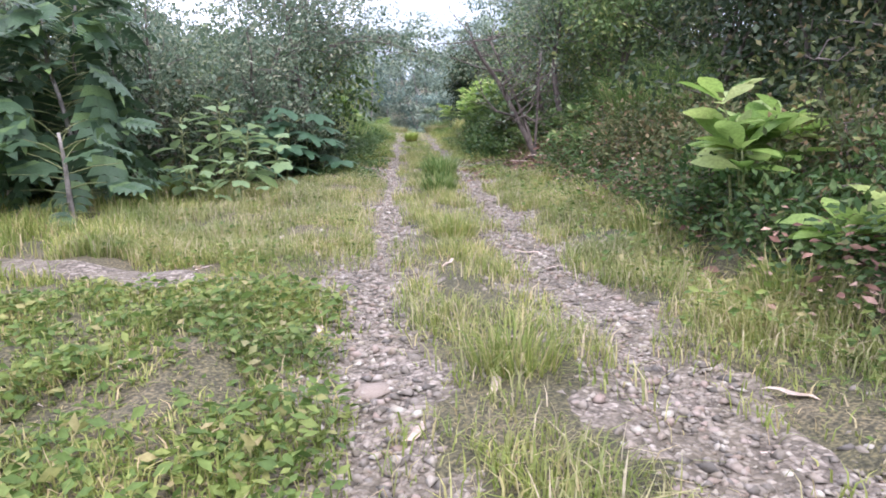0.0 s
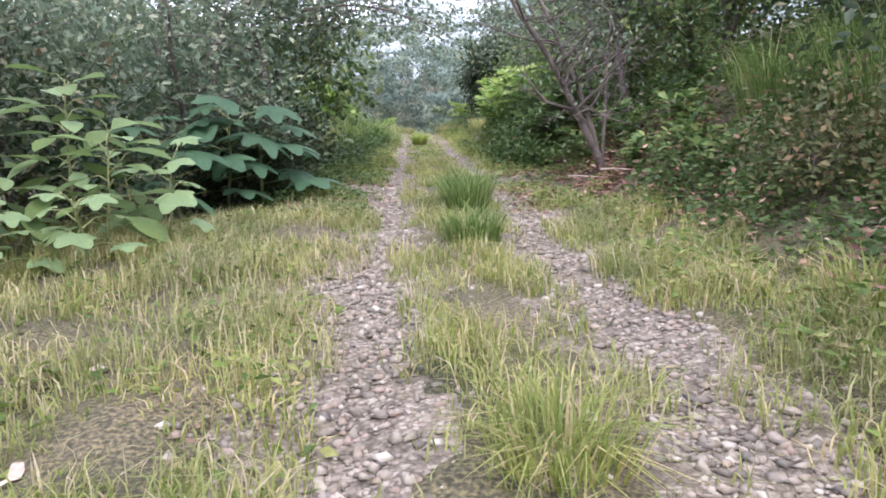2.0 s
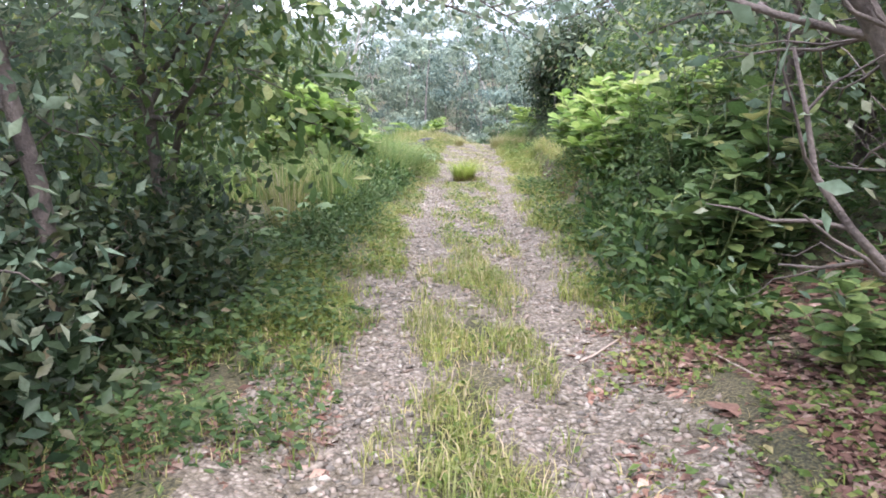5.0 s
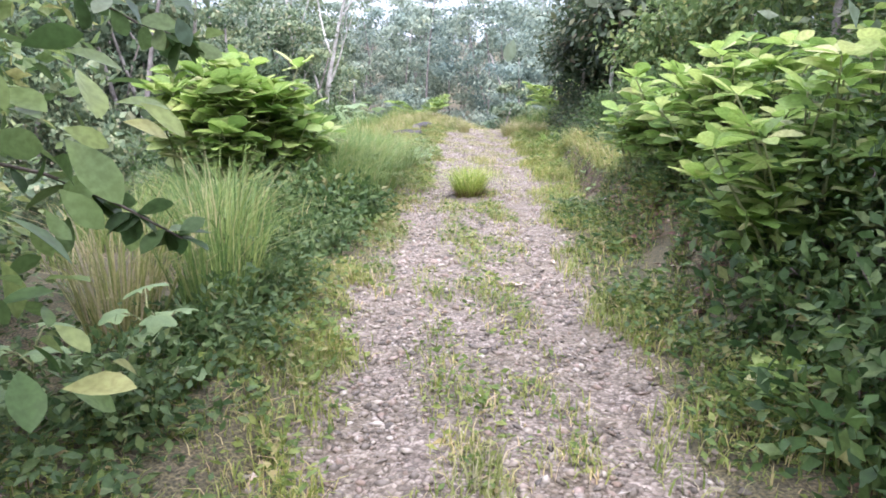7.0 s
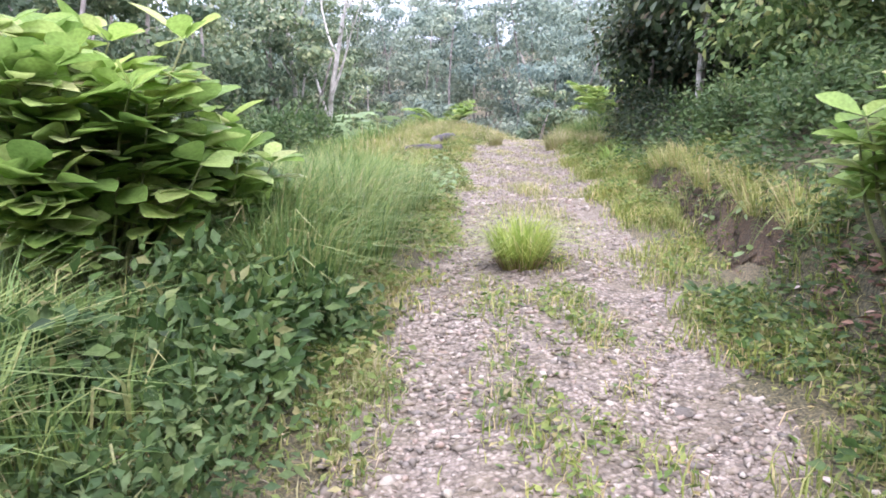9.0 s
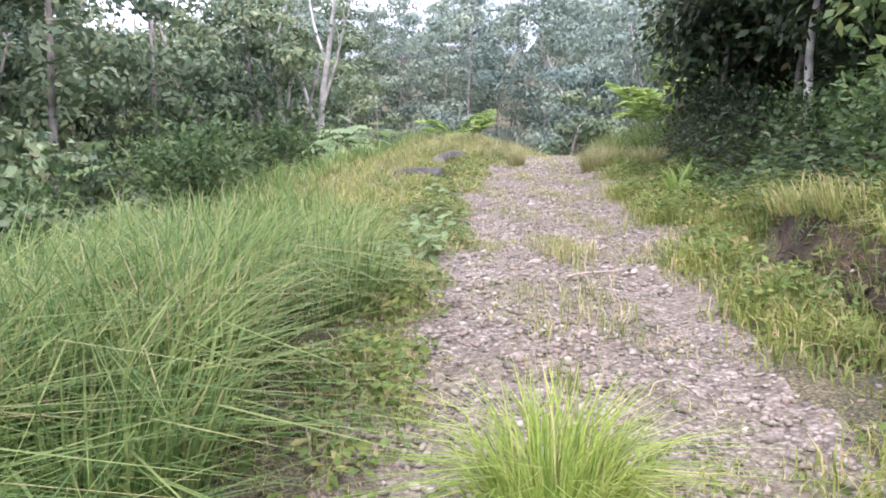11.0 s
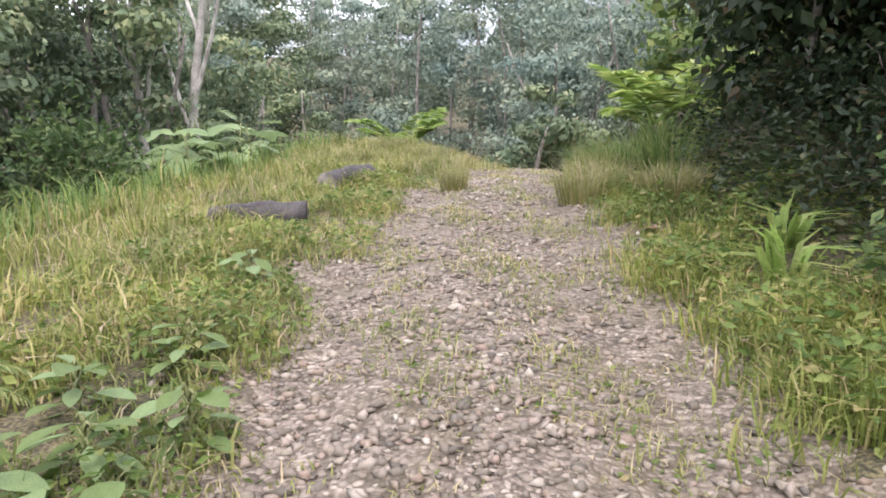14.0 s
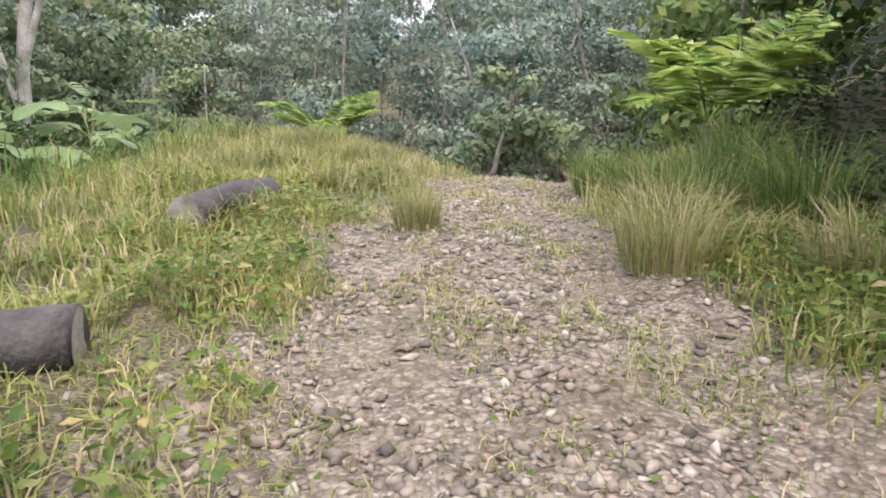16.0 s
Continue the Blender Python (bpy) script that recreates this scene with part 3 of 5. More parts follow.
def field(name, mat, density, region, height, width, lean, label, category="grass", clump=0.6, geo="blades", size=0.05, flat=0.8, rise=0.5):
    """Grass or weeds over a stretch given by y from/to, d from/to and a density function."""
    y0, y1, d0, d1 = region
    k = int(density * (y1 - y0) * (d1 - d0))
    d0, d1 = d0 - 0.14, d1 + 0.14
    y, d = rng.uniform(y0, y1, k), rng.uniform(d0, d1, k)
    n1 = np.sin(y * 2.3 + d * 1.7 + 3 * np.sin(d * 1.3)) * np.sin(d * 3.1 - y * 0.9) + 0.6 * np.sin(y * 7.1 + 2 * np.sin(d * 5)) * np.sin(d * 8.3 + y)
    edge = np.minimum(np.minimum(d - d0, d1 - d) / 0.42, 1)
    keep = rng.uniform(0, 1, k) < np.clip((1 - clump) + clump * (0.5 + 0.8 * n1), 0.04, 1) * np.clip(edge + 0.35 * n1, 0, 1)
    keep &= (d < 1.66) | (d > 1.98) | (y < 28.5) | (y > 33) | (rng.uniform(0, 1, k) < 0.3)
    y, d, n1 = y[keep], d[keep], n1[keep]
    x = xc(y) + d
    if region[1] <= 13:
        side = np.hypot((x + 2.95) / 1.45, (y - 5.45 + 0.32 * (x + 2.9)) / 0.30) > 0.9 + 0.45 * n1
        x, y, n1 = x[side], y[side], n1[side]
    pos = on_ground(x, y, -0.01)
    if geo == "blades":
        g = Acc().add(*blades(pos, height * (0.8 + 0.25 * n1), width, lean))
    else:
        pos[:, 2] += rng.uniform(0, height, len(pos)) * np.clip(0.7 + 0.5 * n1, 0.2, 1.4)
        an = rng.uniform(0, 6.283, len(pos))
        g = Acc().add(*leaves(LEAF2, pos, np.stack([np.cos(an), np.sin(an), rise * rng.normal(0.3, 0.6, len(pos))], 1), size * rng.uniform(0.5, 1.4, len(pos)), flat, 1.05))
    return tagged(new(name, g.mesh(name, mat)), label, category, kind="stuff")


# ---- verges: grass and weeds ----
field("grass", GRASS, 1815, (-2, 7.5, -3.6, -0.85), 0.146, 0.0083, 0.8, "lush short green grass beside the track")
field("weeds", WEED, 1612, (0.5, 4.9, -3.4, -0.88), 0.154, 0, 0, "leafy bright green weeds carpeting the verge", "weeds", 0.5, "leaves", 0.065)
field("grass", DRYGRASS, 1410, (5.6, 13, -3.6, -0.88), 0.224, 0.0083, 0.7, "yellow-green dry-tipped grass beside the track")
field("grass", GRASS, 845, (4, 13, -6.5, -3.0), 0.280, 0.0107, 0.7, "rough grass in front of the thicket")
field("weeds", WEED, 537, (5, 13, -3.2, -0.88), 0.132, 0, 0, "low green weeds among the grass", "weeds", 0.8, "leaves", 0.058)
field("grass", GRASS, 1194, (16.8, 24, -2.0, -0.88), 0.190, 0.0101, 0.8, "short green grass on the verge")
field("weeds", WEED, 967, (17, 34, -2.6, -0.92), 0.176, 0, 0, "low leafy weeds on the verge", "weeds", 0.6, "leaves", 0.065)
# DARKWEED here puts some of the overhanging tree's shade into the leaves.
field("weeds", DARKWEED, 752, (15.5, 23, -4.2, -1.3), 0.330, 0, 0, "leafy knee-high weeds beside the track", "weeds", 0.4, "leaves", 0.078)
field("grass", DRYGRASS, 1102, (23, 46, -2.3, -0.98), 0.190, 0.0097, 0.8, "short yellow-green grass on the verge")
field("grass", REED, 526, (24, 34, -4.6, -1.9), 0.694, 0.0162, 0.7, "tall soft green grass on the bank")
field("grass", DRYGRASS, 350, (31, 50, -4.9, -1.7), 0.330, 0.0130, 0.8, "tall yellow-green grass on the bank")
field("grass", GRASS, 382, (31, 50, -4.9, -1.7), 0.330, 0.0130, 0.8, "tall green grass on the bank")
field("grass", REED, 195, (30, 48, -6.5, -3.5), 0.616, 0.0195, 0.8, "coarse green grass at the bank's edge")
field("grass", DRYGRASS, 856, (43, 52, -5.5, -0.88), 0.38, 0.013, 0.7, "tall pale grass on the mound")
field("grass", GRASS, 1150, (-2, 21, -0.46, 0.44), 0.168, 0.0087, 0.8, "grass strip between the ruts", clump=0.85)
field("grass", DRYGRASS, 747, (-2, 21, -0.48, 0.46), 0.224, 0.0087, 0.7, "dry grass strip between the ruts", clump=0.9)
field("weeds", WEED, 760, (13, 29, -0.42, 0.44), 0.11, 0, 0, "small weeds between the ruts", "weeds", 0.8, "leaves", 0.055)
field("grass", GRASS, 738, (19, 29.5, -0.46, 0.48), 0.134, 0.0097, 0.8, "sparse grass between the ruts", clump=0.9)
field("grass", DRYGRASS, 796, (30, 33.6, -0.22, 0.30), 0.246, 0.0097, 0.7, "yellowing grass strip between the ruts", clump=0.7)
field("grass", DRYGRASS, 640, (33, 49, -1.25, 1.2), 0.101, 0.0081, 0.9, "thin grass sprouting through the gravel", clump=0.95)
field("grass", GRASS, 1611, (-2, 12.8, 0.95, 2.0), 0.179, 0.0083, 0.8, "short grass at the foot of the bank", clump=0.7)
field("grass", DRYGRASS, 1611, (3, 13, 0.96, 2.1), 0.246, 0.0083, 0.8, "yellowing grass at the foot of the bank", clump=0.8)
field("weeds", WEED, 580, (-2, 12.6, 1.1, 3.2), 0.242, 0, 0, "leafy weeds on the bank", "weeds", 0.6, "leaves", 0.058)
field("weeds", DARKWEED, 805, (-2, 13, 1.9, 5.0), 0.495, 0, 0, "dark weeds covering the bank", "weeds", 0.5, "leaves", 0.078)
field("weeds", DEADLEAF, 279, (1, 15, 1.7, 4.0), 0.550, 0, 0, "dry brown weeds on the bank", "weeds", 0.9, "leaves", 0.065)
field("weeds", WEED, 1075, (18, 33, 1.1, 2.4), 0.187, 0, 0, "low leafy weeds at the bank's foot", "weeds", 0.7, "leaves", 0.058)
field("grass", GRASS, 796, (18, 36, 0.96, 2.2), 0.224, 0.0113, 0.8, "fresh grass at the bank's foot", clump=0.7)
field("weeds", DARKWEED, 698, (23, 36, 1.9, 5.0), 0.495, 0, 0, "dark green weeds covering the bank", "weeds", 0.4, "leaves", 0.091)
field("grass", GRASS, 1640, (30, 43, 1.12, 2.1), 0.269, 0.0113, 0.8, "lush light green grass beside the track", clump=0.6)
field("weeds", WEED, 1462, (31, 43, 1.2, 2.9), 0.27, 0, 0, "light green leafy weeds beside the track", "weeds", 0.5, "leaves", 0.065)
# DARKLEAF gives this bank the shade beneath the trees as leaf colour.
field("weeds", DARKLEAF, 967, (33, 44, 2.2, 5.0), 0.660, 0, 0, "creeper-covered bank, tree shade put in its dark leaves", "weeds", 0.4, "leaves", 0.078)
field("grass", DRYGRASS, 612, (40, 51, 1.0, 2.6), 0.448, 0.0130, 0.8, "tall pale grass beside the track")
field("weeds", DEADLEAF, 2600, (12.2, 18.5, 0.85, 3.4), 0.033, 0, 0, "fallen brown leaves under the shrubs", "leaf litter", 0.5, "leaves", 0.091, 1.5, 0.1)
field("weeds", DEADLEAF, 130, (-2, 46, -1.3, 1.3), 0.011, 0, 0, "scattered fallen leaves on the track", "leaf litter", 0.5, "leaves", 0.065, 2.0, 0.1)
field("weeds", DEADLEAF, 1900, (12.2, 18.2, -3.4, -0.9), 0.03, 0, 0, "fallen brown leaves under the thicket", "leaf litter", 0.5, "leaves", 0.08, 1.5, 0.1)
field("weeds", WEED, 800, (12.2, 18.5, 0.9, 2.6), 0.12, 0, 0, "sparse seedlings among fallen leaves", "weeds", 0.9, "leaves", 0.06)
field("weeds", DARKWEED, 900, (12.0, 18.2, -2.6, -0.95), 0.18, 0, 0, "low weeds at the thicket's foot", "weeds", 0.8, "leaves", 0.065)
field("grass", GRASS, 700, (11.5, 18.2, -2.1, -0.95), 0.15, 0.008, 0.8, "thin grass at the thicket's foot", clump=0.85)
field("weeds", WEED, 361, (33, 47, -1.3, 1.25), 0.03, 0, 0, "tiny weeds among the gravel", "weeds", 0.98, "leaves", 0.03)
field("grass", GRASS, 420, (12.4, 18.5, 0.85, 1.6), 0.13, 0.009, 0.8, "thin grass beside the shaded rut", clump=0.9)
field("weeds", DEADLEAF, 1500, (18.5, 27.5, 1.25, 2.7), 0.03, 0, 0, "fallen brown leaves below the shrubs", "leaf litter", 0.5, "leaves", 0.08, 1.5, 0.1)
field("weeds", SHADELEAF, 900, (18.5, 28, 1.15, 2.8), 0.22, 0, 0, "leafy weeds below the shrubs, shade put in their dark colour", "weeds", 0.6, "leaves", 0.075)
field("grass", DRYGRASS, 420, (26, 34, -0.9, 0.9), 0.09, 0.007, 0.9, "thin grass sprouting through the gravel", clump=0.95)
field("weeds", WEED, 500, (26, 46, -1.2, 1.2), 0.03, 0, 0, "small creeping weeds among the gravel", "weeds", 0.98, "leaves", 0.04)
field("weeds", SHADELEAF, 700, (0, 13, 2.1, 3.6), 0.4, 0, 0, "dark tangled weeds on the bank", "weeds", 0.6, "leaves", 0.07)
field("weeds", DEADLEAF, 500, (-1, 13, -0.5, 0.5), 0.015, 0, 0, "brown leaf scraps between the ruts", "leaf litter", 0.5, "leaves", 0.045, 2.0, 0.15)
field("weeds", SHADELEAF, 420, (12, 25, 2.5, 6.2), 0.6, 0, 0, "leafy undergrowth on the bank, its shade put in dark leaf colour", "weeds", 0.35, "leaves", 0.10)
field("grass", DRYGRASS, 700, (19, 46, -1.35, -0.95), 0.12, 0.007, 0.9, "yellowing grass fringe on the gravel's edge", clump=0.8)
field("grass", DRYGRASS, 700, (19, 46, 0.98, 1.4), 0.12, 0.007, 0.9, "yellowing grass fringe on the gravel's edge", clump=0.8)
field("weeds", DRYBLADE, 500, (20, 46, -1.2, 1.2), 0.012, 0, 0, "brown leaf and straw scraps on the gravel", "leaf litter", 0.6, "leaves", 0.035, 2.0, 0.15)
field("straw", STRAW, 300, (-1, 30, -0.55, 0.55), 0.012, 0, 0, "broken dry straw between the ruts", "straw", 0.6, "leaves", 0.06, 2.0, 0.15)
field("weeds", WEED, 1300, (29, 44, -2.6, -1.0), 0.2, 0, 0, "light green weeds along the gravel's edge", "weeds", 0.6, "leaves", 0.06)
field("grass", GRASS, 738, (32, 46, -2.7, -1.02), 0.20, 0.0090, 0.8, "green grass along the gravel's edge", clump=0.35)
field("grass", GRASS, 900, (17, 33, -2.4, -0.95), 0.15, 0.008, 0.8, "green grass along the rut", clump=0.5)
field("weeds", DEADLEAF, 447, (6.3, 10.5, 2.0, 3.8), 0.45, 0, 0, "rust-brown dry bracken on the bank", "weeds", 0.8, "leaves", 0.06)
field("grass", GRASS, 656, (18, 31, 0.92, 1.9), 0.14, 0.0090, 0.8, "fresh grass along the rut", clump=0.5)
field("straw", STRAW, 115, (-2, 34, -2.4, 2.2), 0.012, 0, 0, "broken dry straw scattered over grass and grit", "straw", 0.6, "leaves", 0.075, 2.0, 0.15)
field("straw", DEADLEAF, 60, (-2, 46, -2.2, 2.0), 0.012, 0, 0, "small brown leaf scraps on the ground", "leaf litter", 0.6, "leaves", 0.05, 2.0, 0.15)
field("grass", GRASS, 520, (-2, 13, -0.5, 0.5), 0.09, 0.006, 0.9, "short fine grass between the ruts", clump=0.45)
field("grass", DRYGRASS, 500, (-1, 12.8, 0.9, 1.9), 0.12, 0.006, 0.9, "short dry grass along the rut", clump=0.3)
field("grass", GRASS, 700, (-1, 5.4, -3.4, -0.95), 0.10, 0.007, 0.9, "fine green grass among the weeds", clump=0.2)
field("weeds", DARKWEED, 190, (10, 46, 4.4, 9.5), 0.9, 0, 0, "dark undergrowth covering the upper bank", "weeds", 0.2, "leaves", 0.15)


# ---- the thicket before the bend ----
LOBED = [lobed_leaf(n_, d_, BIGLEAF, "giant_leaf") for n_, d_ in ((7, 0.30), (5, 0.32), (7, 0.36))]
PALELOBED = [lobed_leaf(n_, d_, BROADLEAF, "pale_lobed_leaf", 1.1) for n_, d_ in ((5, 0.28), (5, 0.36))]
CUTLEAF = [long_lobed_leaf(LOBELEAF, "cut_leaf", k_) for k_ in (4, 5, 6)]
BROAD = [plain_leaf(BROADLEAF, "broad_leaf"), plain_leaf(MIDLEAF, "green_leaf")]
LIME = [plain_leaf(LIMELEAF, "lime_leaf")]

for x, y, h, c in ((-4.7, 9.3, 2.6, 90), (-5.8, 8.8, 2.5, 80), (-5.3, 10.4, 3.2, 80), (-6.8, 9.6, 3.0, 60), (-4.4, 8.4, 1.1, 22)):
    leafy_plant("breadfruit_tree", x, y, h, int(c * 0.8), 0.72, CUTLEAF, "young breadfruit tree with dark deeply cut leaves", "tree", "breadfruit trees by the side path", 0.04, 0.1, 0.25, 0.8, 0.42, GREYBARK, hang=45)
for x, y, h, c in ((-3.25, 10.6, 1.45, 26), (-2.85, 10.2, 1.0, 20), (-3.7, 10.2, 1.25, 22), (-3.0, 11.1, 1.2, 18)):
    leafy_plant("broad_leaved_plant", x, y, h, c, 0.34, BROAD, "pale green broad-leaved plant in front of the thicket", "plant", "broad-leaved plants", 0.014, 0.12, 0.3, 0.4, 0.25)
for x, y, h, c in ((-2.45, 10.4, 0.85, 7), (-2.75, 9.7, 0.6, 8), (-3.3, 9.6, 0.55, 8)):
    leafy_plant("lobed_leaf_plant", x, y, h, c, 0.33, PALELOBED, "low plant with pale lobed leaves in grass", "plant", "pale lobed plants", 0.014, 0.3, 0.3, 0.5, 0.3)
for x, y, h, c in ((-3.2, 12.8, 1.3, 11), (-2.95, 13.5, 1.4, 11), (-2.6, 13.8, 0.85, 9), (-3.6, 12.2, 1.2, 7)):
    leafy_plant("giant_leaf_plant", x, y, h, c, 0.74, LOBED, "tall plant with giant blue-green lobed leaves", "plant", "giant-leaved plants", 0.025, 0.35, 0.25, 0.6, 0.5)
for x, y, h, s in ((-3.7, 14.6, 4.2, 1.7), (-5.2, 12.8, 4.4, 1.9), (-7.0, 12.2, 4.8, 2.2), (-3.9, 16.4, 3.8, 1.5), (-5.6, 15.4, 4.8, 2.0),
                   (-6.2, 18.0, 4.6, 2.0), (-8.6, 15.2, 5.2, 2.4), (-8.2, 10.2, 4.6, 2.2), (-10, 12.4, 5.4, 2.4), (-9.8, 8.0, 5.0, 2.4)):
    tree("thicket_tree", x, y, h, s, GREYLEAF, BARK, "small-leaved grey-green tree in the thicket", 175, 36, 0.10, 0.12, 0.08, 12, 0.27, stems=3, group="thicket trees")
for x, y, h, s in ((-3.3, 15.4, 1.5, 0.9), (-3.15, 14.3, 1.3, 0.8), (-3.4, 17.0, 1.6, 1.0), (-4.2, 11.8, 1.9, 1.1), (-5.9, 11.4, 1.8, 1.2), (-7.6, 9.0, 2.0, 1.4), (-3.0, 17.9, 1.1, 0.7)):
    tree("thicket_bush", x, y, h, s, DARKLEAF, BARK, "dark leafy bush at the thicket's edge", 70, 42, 0.11, 0.05, 0.03, 6, 0.24, stems=3, category="bush", group="thicket bushes")
leaning = []
for x, y, h, s in ((-3.2, 16.4, 5.4, 2.6), (-3.5, 18.6, 5.4, 2.7)):
    leaning.append(tree("tall_thicket_tree", x, y, h, s, GREYLEAF, BARK, "taller grey-green tree leaning over the track", 190, 36, 0.10, 0.45, 0.08, 18, 0.32, group="tall thicket trees", lean=(0.26, 0)))
for x, y, h, s in ((3.0, 17.6, 5.0, 2.4), (3.0, 20.4, 4.8, 2.3)):
    leaning.append(tree("tall_bank_tree", x, y, h, s, GREYLEAF, BARK, "grey-leaved tree leaning out from the bank", 150, 36, 0.11, 0.45, 0.08, 16, 0.32, group="tall bank trees", lean=(-0.24, 0)))
rosette_shrub("glossy_green_shrub", 1.6, 18.7, 1.5, 0.5, 14, 8, 0.2, MIDLEAF, "shaded shrub with glossy oval green leaves", "glossy tall shrubs", tiers=5, along=0.85, width=1.2)
overhang = tree("overhanging_tree", -3.6, 19.0, 3.6, 2.0, MIDLEAF, BARK, "tree with drooping oval leaves over the verge", 80, 26, 0.15, 0.2, 0.06, 10, 0.32, LEAF6, 0.5)
tree("overhanging_tree", -5.0, 20.2, 3.9, 1.9, MIDLEAF, BARK, "tree with drooping oval leaves over the verge", 90, 26, 0.15, 0.2, 0.06, 9, 0.32, LEAF6, 0.4)



def drooping_branch(tree_ob, start, end, k=64, scatter=0.0, size=0.15, leaf=DARKWEED, r0=0.018):
    """A thin limb reaching out with oval leaves along it and on its side twigs."""
    o = np.array(tree_ob.matrix_world.translation)
    u = np.linspace(0, 1, 10)[:, None]
    p = np.array(start) * (1 - u) + np.array(end) * u + np.array([0, 0, 0.28]) * np.sin(np.pi * u) + rng.normal(0, 0.015, (10, 3)) - o
    g = Acc().add(*tube(p, np.linspace(r0, 0.004, 10), 5))
    at = rng.uniform(2.5, 9, k)
    pos = np.stack([np.interp(at, np.arange(10), p[:, i]) for i in range(3)], 1)
    if scatter:
        base = pos[:k // 14]
        ends = base + rng.normal(0, 1, base.shape) * scatter * [1, 1, 0.6]
        for q, e in zip(base, ends):
            g.add(*tube(np.array([q, (q + e) / 2 + rng.normal(0, 0.03, 3), e]), [0.007, 0.005, 0.002], 3))
        pos = ends[rng.integers(0, len(ends), k)] + rng.normal(0, 0.11, (k, 3))
    way = np.stack([rng.normal(0.2, 0.7, k), rng.normal(0.2, 0.7, k), rng.uniform(-1.1, 0.25, k)], 1)
    part("drooping_branch", g, BARK, tree_ob, smooth=True)
    part("branch_leaves", Acc().add(*leaves(LEAF6, pos, way, size * rng.uniform(0.7, 1.2, k), 0.6, 1.15)), leaf, tree_ob)


for tree_ob, start, end in ((leaning[0], (-2.5, 16.4, 2.7), (-0.1, 18.6, 2.45)), (leaning[0], (-2.6, 16.4, 2.6), (-0.9, 18.4, 2.8)), (leaning[1], (-2.8, 18.6, 2.6), (0.0, 20.6, 2.5)),
                            (leaning[1], (-2.8, 18.6, 2.9), (-0.3, 21.6, 2.9)), (leaning[1], (-2.8, 18.6, 2.8), (0.3, 22.0, 3.2)),
                            (leaning[2], (2.4, 17.6, 2.9), (0.4, 19.4, 2.6)), (leaning[3], (2.3, 20.4, 2.9), (-0.3, 21.4, 2.75)), (leaning[3], (2.3, 20.4, 3.1), (0.2, 22.4, 3.0))):
    drooping_branch(tree_ob, start, end, 250, 0.36, 0.09, GREYLEAF, 0.025)
drooping_branch(overhang, (-3.5, 19.1, 1.7), (-1.75, 20.1, 1.28))
drooping_branch(overhang, (-3.5, 19.1, 2.2), (-2.0, 20.9, 2.0))

# ---- the bank on the other side, up to the bare tree ----
for x, y, h, s, k in ((2.4, 5.6, 1.62, 0.42, 7), (2.6, 4.4, 0.75, 0.3, 2)):
    rosette_shrub("lime_shrub", x, y, h, s, k, 9, 0.34, LIMELEAF, "lime green shrub with long glossy leaves on the bank", "lime shrubs", tiers=2, along=0.35)
for x, y, h, s in ((2.6, 4.9, 0.75, 0.6), (2.5, 6.2, 0.8, 0.6), (2.9, 7.4, 0.9, 0.8), (2.8, 3.4, 0.8, 0.7), (3.3, 5.6, 1.0, 0.9), (3.2, 9.0, 0.9, 0.8), (2.9, 10.8, 0.9, 0.8)):
    tree("bank_bush", x, y, h, s, SHADELEAF if x < 2.85 else TANGLE, BARK, "tangled bush with brownish stems on the bank", 55, 40, 0.07, 0.03, 0.02, 6, 0.2, stems=4, category="bush", group="bank bushes")
for x, y, h, s in ((5.4, 6.5, 3.6, 1.9), (6.6, 4.2, 3.8, 2.0), (5.0, 9.4, 3.4, 1.8), (4.6, 12.2, 3.6, 1.8), (6.4, 11.0, 4.2, 2.2), (3.9, 16.2, 3.8, 1.8),
                   (5.6, 14.6, 4.4, 2.2), (4.6, 18.6, 4.2, 2.0), (7.6, 8.2, 4.4, 2.4), (6.6, 17.6, 4.8, 2.4), (8.2, 13.2, 5.0, 2.6), (4.0, 21.5, 3.6, 1.8), (5.4, 24.4, 4.0, 2.0)):
    tree("bank_tree", x, y, h, s, MIDLEAF if y > 16 else DARKLEAF, BARK, "dark-leaved tree on top of the bank", 150, 42, 0.12, 0.1, 0.07, 9, 0.32, stems=2, group="bank trees")
for x, y in ((3.7, 11.3), (4.1, 12.6), (3.4, 12.9), (4.9, 8.2), (5.3, 7.0)):
    grass_tuft("tall_grass_clump", x, y, 1.0, 0.4, 420, REED, "tall green grass clump on the bank", "bank grass clumps", 0.9, 0.014)
for x, y, h in ((2.45, 13.2, 0.7), (2.2, 14.1, 0.6), (2.7, 14.3, 0.9), (2.35, 15.9, 0.8), (2.5, 12.2, 0.7), (1.95, 16.6, 0.7)):
    rosette_shrub("glossy_shrub", x, y, h, 0.5, 9, 7, 0.16, MIDLEAF, "low glossy-leaved shrub on shaded leaf litter", "glossy shrubs", tiers=4, along=0.8)


